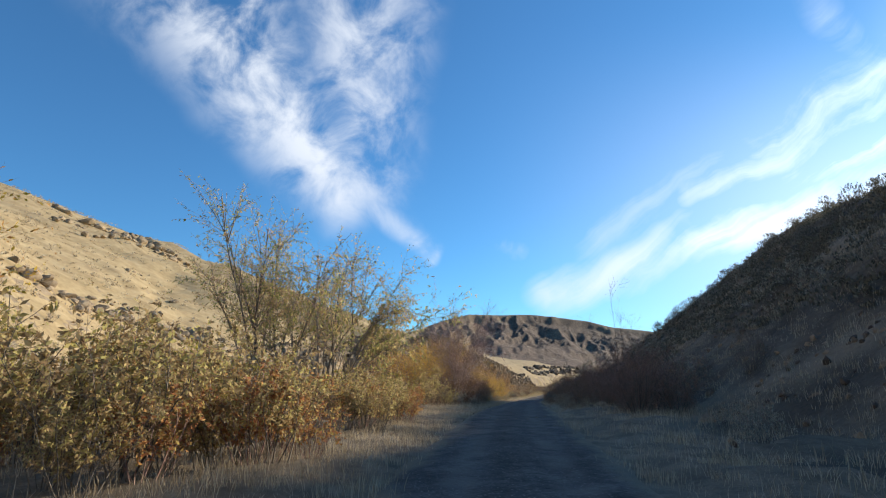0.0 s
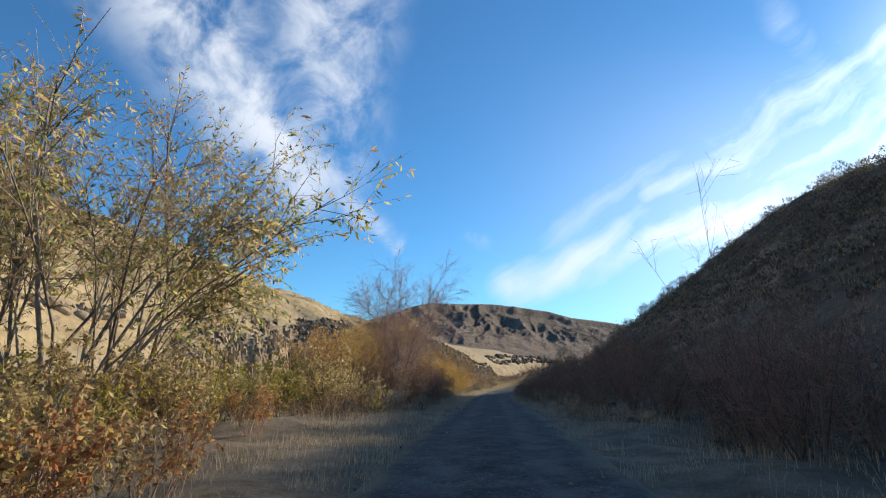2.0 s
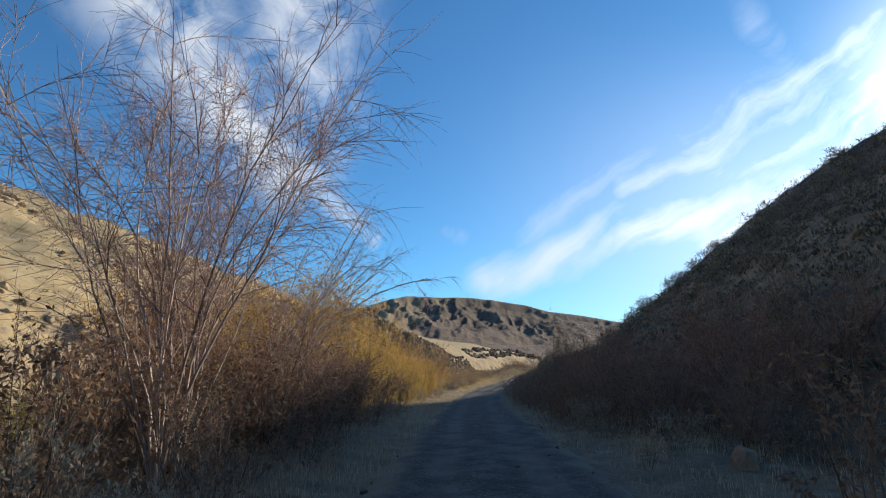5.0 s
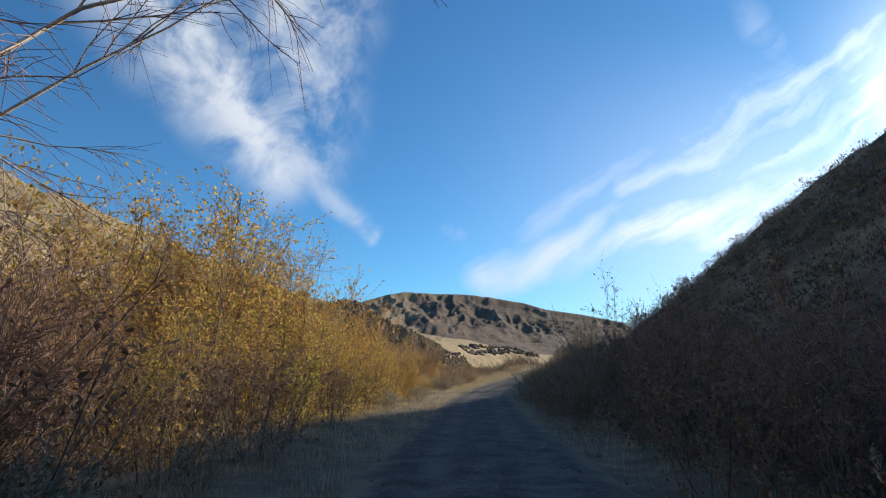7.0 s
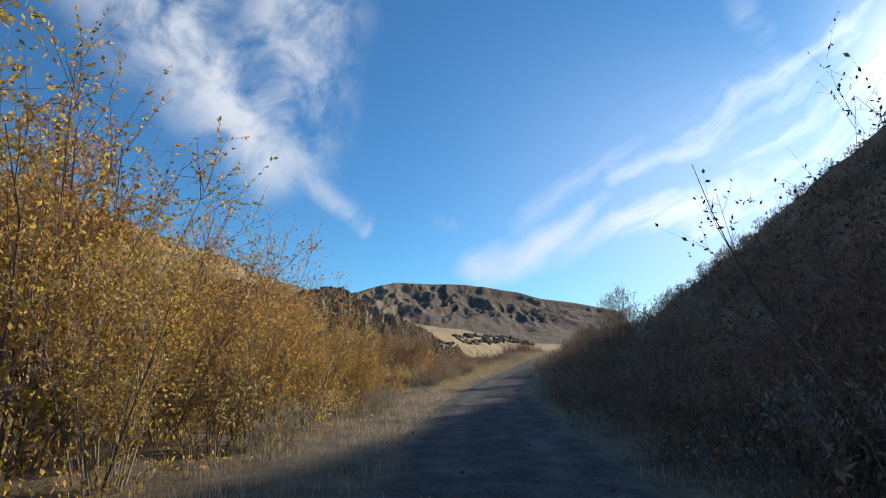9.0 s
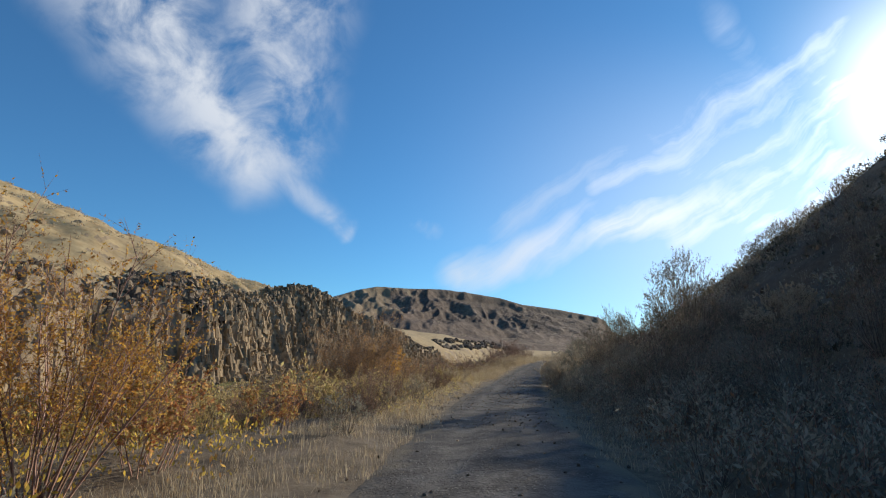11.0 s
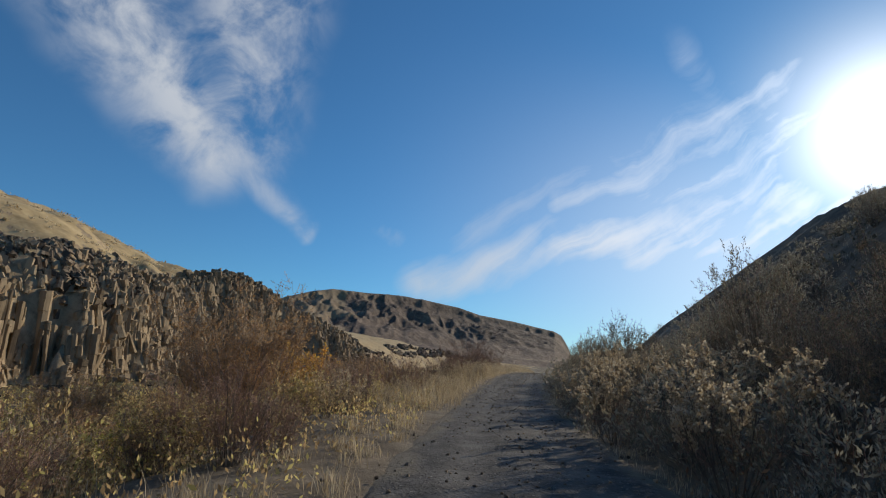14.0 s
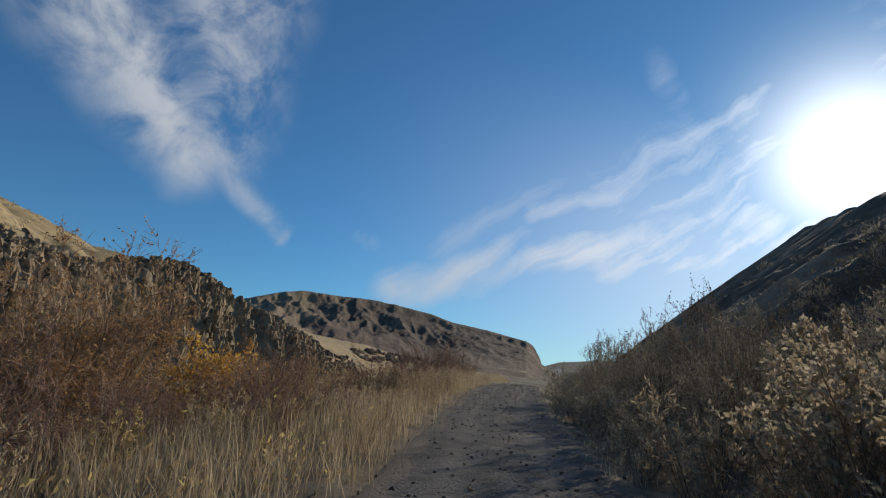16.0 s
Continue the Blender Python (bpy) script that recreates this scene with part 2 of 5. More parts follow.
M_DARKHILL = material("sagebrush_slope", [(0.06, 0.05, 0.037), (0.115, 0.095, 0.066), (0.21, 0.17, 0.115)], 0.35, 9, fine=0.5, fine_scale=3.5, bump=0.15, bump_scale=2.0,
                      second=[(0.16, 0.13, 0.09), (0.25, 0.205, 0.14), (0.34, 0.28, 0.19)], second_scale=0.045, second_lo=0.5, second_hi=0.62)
M_BASALT = material("basalt", [(0.14, 0.105, 0.068), (0.285, 0.215, 0.135), (0.43, 0.325, 0.205)], 0.9, 8, fine=0.35, fine_scale=6, bump=0.08, bump_scale=4, obj=0.35, island=0.3,
                    second=[(0.19, 0.155, 0.10), (0.28, 0.225, 0.15), (0.38, 0.31, 0.205)], second_scale=0.35, second_lo=0.5, second_hi=0.7)
M_MESA = material("mesa_rock", [(0.082, 0.06, 0.047), (0.148, 0.109, 0.084), (0.25, 0.183, 0.131)], 0.012, 9, fine=0.75, fine_scale=0.09, bump=5.0, bump_scale=0.07)

# ---- the lie of the land ----
ROAD = ((-400, -26), (-60, -5), (-20, -1.8), (0, 0.1), (15, 1.7), (30, 3.7), (48, 6.5), (65, 9.1), (85, 12.8), (99, 16.3), (116, 21.9), (128, 26.3), (140, 31.5),
        (160, 41), (200, 60), (260, 86), (340, 118), (500, 180), (900, 330), (3000, 1100))
LEVEL = ((-400, 0), (-20, -0.1), (0, 0.0), (11, 0.2), (30, 0.4), (48, 0.15), (60, 0.05), (75, -0.2), (90, -0.22), (99, -0.2), (116, 0.1), (124, 0.25), (132, 0.6),
         (140, 1.2), (150, 1.7), (175, 2.2), (250, 3.0), (400, 5), (1000, 12), (3000, 20))
TOE = ((-60, -400), (-52, -60), (-47, 40), (-43, 100), (-38, 145), (-31, 180), (-17, 202), (-3, 245), (14, 274), (31, 288), (50, 325), (88, 410), (130, 500), (210, 640),
       (330, 860), (460, 1000), (900, 1500), (2000, 2600))
FACE = ((-400, 2), (40, 2.5), (100, 3.5), (130, 8.6), (150, 11.8), (180, 16.4), (215, 17.8), (260, 16.8), (285, 13), (300, 9), (330, 5), (400, 5), (500, 9), (560, 9), (640, 3), (900, 2), (3000, 2))


def along(table, v):
    a = np.array(table, float)
    return (np.interp(v - 5, a[:, 0], a[:, 1]) + np.interp(v, a[:, 0], a[:, 1]) * 2 + np.interp(v + 5, a[:, 0], a[:, 1])) / 4


def road_x(y):
    return along(ROAD, y)


def road_z(y):
    return along(LEVEL, y)


def aside(x, y):
    """Metres to the right of the road's middle."""
    slope = (road_x(y + 2) - road_x(y - 2)) / 4
    return (x - road_x(y)) / np.sqrt(1 + slope * slope)


def behind_toe(x, y):
    """Metres behind the foot of the cliff (below 0: on the road's side)."""
    best, sign = np.full(np.shape(x), 1e9), np.ones(np.shape(x))
    for (ax, ay), (bx, by) in zip(TOE, TOE[1:]):
        dx, dy = bx - ax, by - ay
        s = np.clip(((x - ax) * dx + (y - ay) * dy) / (dx * dx + dy * dy), 0, 1)
        ex, ey = x - ax - s * dx, y - ay - s * dy
        d = np.hypot(ex, ey)
        near = d < best
        best = np.where(near, d, best)
        sign = np.where(near, np.where(dx * ey - dy * ex > 0, 1.0, -1.0), sign)
    return best * sign


def waves(x, y, size, seed):
    """Cheap smooth unevenness between about -1 and 1, of the given size in metres."""
    r = random.Random(seed)
    out = 0
    for k in range(7):
        a, ph, f = r.uniform(0, 6.283), r.uniform(0, 6.283), (0.6 + 0.28 * k) * 6.283 / size
        out = out + np.sin((x * math.cos(a) + y * math.sin(a)) * f + ph + 1.3 * np.sin((x * math.sin(a) - y * math.cos(a)) * f * 0.6 + ph * 2)) / (1 + 0.35 * k)
    return out / 2.6


def ease(v, lo, hi):
    t = np.clip((v - lo) / (hi - lo), 0, 1)
    return t * t * (3 - 2 * t)


def height(x, y):
    x, y = np.asarray(x, float), np.asarray(y, float)
    u, zr = aside(x, y), road_z(y)
    # road bed: a low crown, two worn tracks, shallow ditch on the uphill side
    bed = zr + 0.05 * (1 - np.clip(u / 2.0, -1, 1) ** 2) - 0.035 * (np.exp(-((u - 0.8) / 0.3) ** 2) + np.exp(-((u + 0.8) / 0.3) ** 2))
    bed = bed + 0.012 * waves(x, y, 1.6, 5)
    ditch = -0.16 * np.exp(-((u - 2.6) / 0.45) ** 2)
    # left: verge, then the creek's bottom
    far_left = np.clip(-u - 2.3, 0, None)
    deep = along(((-400, 1.2), (88, 1.2), (110, 3.4), (125, 4.4), (150, 5.2), (185, 6.0), (230, 4.5), (300, 2.0), (3000, 1.0)), y)
    low = -deep * ease(far_left, 4.5 - 3.2 * ease(y, 88, 108), 14.0 - 3 * ease(y, 88, 108)) + 0.10 * ease(far_left, 0, 1)
    # right: the slope under the sagebrush, with a spur that ends where the valley bends
    U0 = along(((-400, 10), (0, 9.2), (40, 7.6), (75, 7.4), (98, 7.4), (114, 6.4), (124, 6.4), (145, 8), (180, 9), (260, 16), (330, 30), (450, 90), (650, 230), (3000, 900)), y)
    cap = along(((-400, 30), (0, 26), (40, 23), (62, 22.5), (72, 25), (82, 33), (90, 33.5), (96, 33), (104, 32), (114, 31), (124, 28), (140, 27), (152, 32), (175, 38), (220, 60), (270, 80), (400, 140), (3000, 200)), y)
    rise = np.clip(u - U0, 0, None)
    steep = along(((-400, 0.79), (40, 0.77), (85, 0.77), (98, 0.83), (108, 0.895), (120, 0.78), (3000, 0.79)), y)
    right = steep * rise - 0.9 * (1 - np.exp(-rise / 1.5)) * 0.6
    right = np.where(right > 0, right, 0)
    right = np.where(right < cap * 0.8, right, cap * 0.8 + cap * 0.2 * np.tanh((right - cap * 0.8) / (cap * 0.2)))
    right = right * (0.965 - 0.05 * ease(y, 90, 115))
    # low bank under the sagebrush where the track bends
    bank = (2.7 - 1.3 * ease(y, 106, 116)) * ease(u, 2.7, 9.5) * ease(y, 90, 100) * (1 - ease(y, 124, 138))
    right = np.maximum(right, bank)
    bumps = ease(rise, 0, 12)
    right = right + bumps * (0.9 * waves(x, y, 26, 2) + 0.45 * waves(x, y, 9, 3) + 0.16 * waves(x, y, 3.2, 4))
    # left: talus, basalt face, grass slope
    d0 = behind_toe(x, y)
    d = d0 + 2.2 * waves(x, y, 17, 7) + 0.8 * waves(x, y, 5, 8)
    face = along(FACE, y) * (1 + 0.12 * waves(x, y, 30, 9))
    broad = 2.6 + 5.4 * ease(y, 195, 235)
    talus = 0.8 * ease(d, -6, 0) * ease(face, 2, 9)
    up = np.clip(d0, 0, None)
    slope_far = along(((-400, 0.95), (60, 0.82), (150, 0.50), (210, 0.48), (300, 0.38), (400, 0.28), (480, 0.20), (560, 0.20), (640, 0.14), (900, 0.12), (3000, 0.1)), y)
    crest = along(((-400, 200), (300, 170), (500, 95), (800, 60), (3000, 60)), y)
    grass = slope_far * up
    grass = crest * np.tanh(grass / crest)
    hill = talus + face * (0.8 * ease(d, 0, broad) + 0.2 * ease(d, broad, broad * 2.6)) + grass
    hill = hill + ease(up, 1, 12) * (0.7 * waves(x, y, 95, 11) + 0.10 * waves(x, y, 18, 12) + 0.03 * waves(x, y, 4, 13))
    # rock knob where the cliff ends
    knob = along(((-400, 0), (212, 0), (240, 3.2), (262, 8.5), (281, 4.5), (298, 0), (3000, 0)), y)
    hill = hill + knob * ease(d, 0, broad) * (1 - ease(up, 8, 19))
    floor = bed + ditch + low
    rough = 0.10 * waves(x, y, 2.4, 6) + 0.25 * waves(x, y, 8, 16)
    floor = floor + rough * ease(np.abs(u), 2.2, 5)
    return floor + right + np.where(u < 0, hill, hill * 0 + ease(d, 0, 30) * hill)


def mesh_of(name, verts, faces, mats, index=None, smooth=False):
    me = bpy.data.meshes.new(name)
    if isinstance(faces, np.ndarray):
        n, k = faces.shape
        me.vertices.add(len(verts))
        me.vertices.foreach_set("co", np.ascontiguousarray(verts, np.float32).ravel())
        me.loops.add(n * k)
        me.loops.foreach_set("vertex_index", np.ascontiguousarray(faces, np.int32).ravel())
        me.polygons.add(n)
        me.polygons.foreach_set("loop_start", np.arange(0, n * k, k, dtype=np.int32))
    else:
        me.from_pydata(verts, [], faces)
    for m in mats:
        me.materials.append(m)
    if index is not None:
        me.polygons.foreach_set("material_index", np.asarray(index, np.int32))
    me.polygons.foreach_set("use_smooth", np.full(len(me.polygons), bool(smooth)))
    me.update(calc_edges=True)
    return me


def spread(lo, hi, step, far_lo, far_hi, grow=1.22):
    """Grid lines: even between lo and hi, then wider and wider."""
    mid = list(np.arange(lo, hi + step / 2, step))
    a, s = [], step
    while not a or a[-1] > far_lo:
        s *= grow
        a.append((a[-1] if a else lo) - s)
    b, s = [], step
    while not b or b[-1] < far_hi:
        s *= grow
        b.append((b[-1] if b else hi) + s)
    return np.array(a[::-1] + mid + b)


def sheet(xs, ys, fn):
    X, Y = np.meshgrid(xs, ys)
    Z = fn(X, Y)
    nx, ny = len(xs), len(ys)
    i = np.arange(nx * ny).reshape(ny, nx)
    faces = np.stack([i[:-1, :-1], i[:-1, 1:], i[1:, 1:], i[1:, :-1]], -1).reshape(-1, 4)
    return np.stack([X, Y, Z], -1).reshape(-1, 3), faces


def build_ground():
    xs = spread(-75, 80, 0.75, -4500, 4500)
    ys = spread(-14, 330, 0.85, -4500, 4500)

    def fn(x, y):
        u = aside(x, y)
        return height(x, y) - 0.07 * (np.abs(u) < 2.0)
    v, f = sheet(xs, ys, fn)
    c = v[f].mean(1)
    e1, e2 = v[f[:, 1]] - v[f[:, 0]], v[f[:, 3]] - v[f[:, 0]]
    n = np.cross(e1, e2)
    steep = np.hypot(n[:, 0], n[:, 1]) / np.maximum(n[:, 2], 1e-6)
    u, d = aside(c[:, 0], c[:, 1]), behind_toe(c[:, 0], c[:, 1])
    wob = 2.0 * waves(c[:, 0], c[:, 1], 7, 21)
    idx = np.zeros(len(c), int)
    idx[(d < 1 + wob) & (u < -5 + 0.6 * wob) & (c[:, 1] + 14 * waves(c[:, 0], c[:, 1], 24, 22) + 3 * wob > 90)] = 4
    idx[(d + wob > 1)] = 1
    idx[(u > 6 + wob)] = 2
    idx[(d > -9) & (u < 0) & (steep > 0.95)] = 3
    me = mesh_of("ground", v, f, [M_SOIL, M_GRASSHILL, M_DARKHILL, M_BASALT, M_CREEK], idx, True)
    tagged(new("ground", me), "dry valley floor and grassy canyon slopes", "ground", kind="structure")


def build_road():
    ys = np.arange(-40, 260, 0.5)
    us = np.linspace(-2.05, 2.05, 19)
    Yc, U = np.meshgrid(ys, us, indexing="ij")
    sl = (road_x(Yc + 2) - road_x(Yc - 2)) / 4
    k = 1 / np.sqrt(1 + sl * sl)
    edge = np.abs(U) > 1.9
    U = U * (1 + 0.07 * edge * waves(Yc, 40 * np.sign(U), 4, 31))
    X, Y = road_x(Yc) + U * k, Yc - U * k * sl
    Z = height(X, Y) + np.where(edge, -0.06, 0.015)
    verts = np.stack([X, Y, Z], -1).reshape(-1, 3).tolist()
    n = len(us)
    faces = [(a * n + b, a * n + b + 1, (a + 1) * n + b + 1, (a + 1) * n + b) for a in range(len(ys) - 1) for b in range(n - 1)]
    me = mesh_of("road", verts, faces, [M_ROAD], None, True)
    me.attributes.new("across", "FLOAT", "POINT").data.foreach_set("value", U.reshape(-1).astype(np.float32))
    tagged(new("road", me), "dark gravel track with two worn wheel ruts", "road", kind="structure")


# rim of the far mesa: azimuth and elevation in degrees from the bend, and metres away
RIM = ((-12, 5.6, 820), (-5, 6.3, 900), (-2.5, 7.0, 950), (-0.2, 7.75, 1000), (2.1, 8.2, 1050), (5.6, 8.0, 1130), (9.1, 7.9, 1230), (11.5, 7.55, 1290), (15, 6.95, 1390), (17.4, 6.2, 1450),
       (20.8, 5.65, 1560), (24.9, 4.75, 1700), (25.5, 4.4, 1760))


def build_mesa():
    rim = np.array(RIM)
    az = np.radians(np.linspace(-12, 25.5, 420))
    el = np.radians(np.interp(np.degrees(az), rim[:, 0], rim[:, 1]))
    rr = np.interp(np.degrees(az), rim[:, 0], rim[:, 2])
    px, py, pz = 14.0, 92.0, 1.3
    top = rr * np.tan(el) + pz
    prof = np.array([(-520, 0.0), (-420, 0.06), (-330, 0.18), (-240, 0.33), (-170, 0.47), (-120, 0.58), (-100, 0.66), (-70, 0.72), (-45, 0.80), (-22, 0.88), (-8, 0.97), (0, 1.0), (60, 1.01), (600, 0.97)])
    ks = np.r_[np.linspace(-520, -200, 34), np.linspace(-195, 6, 62), np.linspace(30, 600, 8)]
    A, K = np.meshgrid(az, ks, indexing="ij")
    R, T = rr[:, None] + K, top[:, None]
    s = A * 1250
    ridge = np.abs(waves(s + 0.4 * K, K * 0.25, 200, 41)) * 1.1 + 0.5 * np.abs(waves(s + 0.2 * K, K * 0.45, 70, 42)) + 0.12 * waves(s, K, 30, 43)
    ridge = ridge * (0.8 + 0.45 * waves(s, K * 0.1, 380, 48)) + 0.12
    cut = np.clip((K + 420) / 300, 0, 1) * np.clip((10 - K) / 90, 0, 1)
    K2 = K - (ridge - 0.55) * 78 * cut
    frac = np.interp(K2, prof[:, 0], prof[:, 1])
    # flat-lying flows: steps in the rise
    steps = 5
    q = frac * steps
    frac = frac * 0.76 + 0.24 * (np.floor(q) + np.clip((q - np.floor(q)) * 2.6 - 0.8, 0, 1)) / steps
    base = 22.0
    Z = base + (T - base) * frac + 0.8 * waves(s, K, 30, 44) * cut
    X, Y = px + R * np.sin(A), py + R * np.cos(A)
    v = np.stack([X, Y, Z], -1).reshape(-1, 3)
    na, nk = len(az), len(ks)
    i = np.arange(na * nk).reshape(na, nk)
    f = np.stack([i[:-1, :-1], i[1:, :-1], i[1:, 1:], i[:-1, 1:]], -1).reshape(-1, 4)
    # blunt end towards the valley's mouth
    ring = v[i[-1]]
    prev, whole = i[-1], len(f)
    for out, keep in ((8, 0.93), (22, 0.72), (30, 0.60), (75, 0.45), (130, 0.22), (210, 0.0)):
        drop = ring.copy()
        drop[:, 2] *= keep
        drop[:, 0] += out + 9 * waves(ring[:, 0], ring[:, 1] + out, 45, 47) * (out > 10)
        now = np.arange(len(v), len(v) + nk)
        v = np.concatenate([v, drop])
        f = np.concatenate([f, np.stack([prev[:-1], now[:-1], now[1:], prev[1:]], -1)])
        prev = now
    c = v[f].mean(1)
    n = np.cross(v[f[:, 1]] - v[f[:, 0]], v[f[:, 3]] - v[f[:, 0]])
    steep = np.hypot(n[:, 0], n[:, 1]) / np.maximum(np.abs(n[:, 2]), 1e-6)
    a = np.degrees(np.arctan2(c[:, 0] - px, c[:, 1] - py))
    grass = (steep < 0.24) | (a + 2.2 * waves(c[:, 0], c[:, 1], 90, 46) < 3.6)
    grass[whole:] = False
    me = mesh_of("mesa", v, f, [M_MESA, M_MESAGRASS], grass.astype(int), True)
    tagged(new("backdrop_mesa", me), "flat-topped dark basalt mesa across the valley", "mesa", kind="structure")
    # pale ridge beyond its end
    xs = np.linspace(900, 2800, 60)
    verts, faces = [], []
    for k, x in enumerate(xs):
        y = 3600 - 0.25 * (x - 900)
        h = 125 + 18 * float(waves(x, 0.0, 700, 51)) + 5 * float(waves(x, 0.0, 130, 52)) + 0.03 * (x - 900)
        verts += [(x - 60, y - 700, 0), (x, y - 260, h * 0.7), (x, y, h), (x + 30, y + 500, h * 0.9)]
    for k in range(len(xs) - 1):
        for j in range(3):
            faces.append((k * 4 + j, k * 4 + 4 + j, k * 4 + 5 + j, k * 4 + 1 + j))
    tagged(new("backdrop_ridge", mesh_of("ridge", verts, faces, [M_FAR], None, True)), "pale distant ridge beyond the valley mouth", "ridge", kind="structure")


M_MESAGRASS = material("mesa_grass", [(0.17, 0.125, 0.08), (0.26, 0.195, 0.125), (0.36, 0.275, 0.17)], 0.01, 9, fine=0.3, fine_scale=0.08, bump=1.5, bump_scale=0.05)
M_FAR = material("far_ridge", [(0.22, 0.21, 0.22), (0.27, 0.26, 0.26), (0.32, 0.30, 0.29)], 0.004, 6)
build_ground()
build_road()
build_mesa()

# ---- plants ----
def leaf_mat(name, cols, translucent=0.58, rough=0.6):
    return material(name, cols, 0.5, 3, rough=rough, island=0.75, obj=0.12, translucent=translucent, spec=0.3)


M_BARK = material("grey_brown_bark", [(0.14, 0.115, 0.09), (0.24, 0.20, 0.155), (0.36, 0.31, 0.25)], 6, 5, fine=0.4, fine_scale=50, bump=0.004, bump_scale=40, island=0.4)
M_PALEBARK = material("pale_bark", [(0.38, 0.34, 0.29), (0.56, 0.51, 0.45), (0.70, 0.65, 0.58)], 5, 5, fine=0.4, fine_scale=50, bump=0.004, bump_scale=40, island=0.4)
M_PINKBARK = material("pinkish_grey_bark", [(0.22, 0.17, 0.15), (0.36, 0.28, 0.245), (0.52, 0.43, 0.38)], 5, 5, fine=0.4, fine_scale=50, bump=0.004, bump_scale=40, island=0.6)
M_TWIG = material("reddish_twigs", [(0.20, 0.125, 0.105), (0.33, 0.21, 0.17), (0.45, 0.31, 0.25)], 3, 4, island=0.5)
M_PINKTWIG = material("pinkish_twigs", [(0.30, 0.19, 0.17), (0.44, 0.30, 0.26), (0.56, 0.42, 0.37)], 3, 4, island=0.5)
M_GREYTWIG = material("grey_twigs", [(0.10, 0.085, 0.07), (0.18, 0.155, 0.125), (0.28, 0.24, 0.19)], 3, 4, island=0.5)
L_WILLOW = leaf_mat("willow_leaves", [(0.24, 0.27, 0.10), (0.45, 0.43, 0.14), (0.62, 0.54, 0.20), (0.62, 0.42, 0.22)], 0.7)
L_GOLD = leaf_mat("golden_leaves", [(0.36, 0.28, 0.07), (0.60, 0.43, 0.08), (0.74, 0.55, 0.11), (0.66, 0.38, 0.14)], 0.7)
L_ORANGE = leaf_mat("orange_leaves", [(0.46, 0.23, 0.06), (0.62, 0.36, 0.07), (0.68, 0.45, 0.12)], 0.7)
L_RUST = leaf_mat("rust_leaves", [(0.38, 0.17, 0.08), (0.54, 0.28, 0.11), (0.58, 0.38, 0.16), (0.46, 0.37, 0.13)], 0.68)
L_BROWN = leaf_mat("brown_leaves", [(0.30, 0.21, 0.11), (0.46, 0.34, 0.17), (0.58, 0.45, 0.23), (0.50, 0.44, 0.17)], 0.68)
L_SAGE = leaf_mat("sage_leaves", [(0.20, 0.195, 0.15), (0.31, 0.30, 0.235), (0.42, 0.40, 0.31)], 0.35, 0.8)
L_DARK = leaf_mat("dark_shrub_leaves", [(0.09, 0.088, 0.066), (0.155, 0.148, 0.108), (0.235, 0.222, 0.16)], 0.25, 0.85)
L_SEED = leaf_mat("cream_seedheads", [(0.46, 0.38, 0.26), (0.58, 0.50, 0.36), (0.68, 0.60, 0.46)], 0.4, 0.9)
L_STRAW = leaf_mat("straw", [(0.34, 0.27, 0.17), (0.50, 0.41, 0.27), (0.64, 0.54, 0.38)], 0.45, 0.7)
L_DRY = leaf_mat("dry_reddish_leaves", [(0.17, 0.105, 0.065), (0.27, 0.17, 0.10), (0.35, 0.23, 0.135)], 0.3, 0.8)
L_RUSTWILLOW = leaf_mat("rusty_willow_leaves", [(0.38, 0.22, 0.10), (0.52, 0.31, 0.14), (0.60, 0.40, 0.20)], 0.5, 0.7)
M_TANTWIG = material("tan_twigs", [(0.24, 0.17, 0.115), (0.37, 0.27, 0.185), (0.50, 0.38, 0.27)], 3, 4, island=0.5)
L_LIME = leaf_mat("lime_leaves", [(0.28, 0.25, 0.05), (0.44, 0.38, 0.08), (0.54, 0.46, 0.12)])


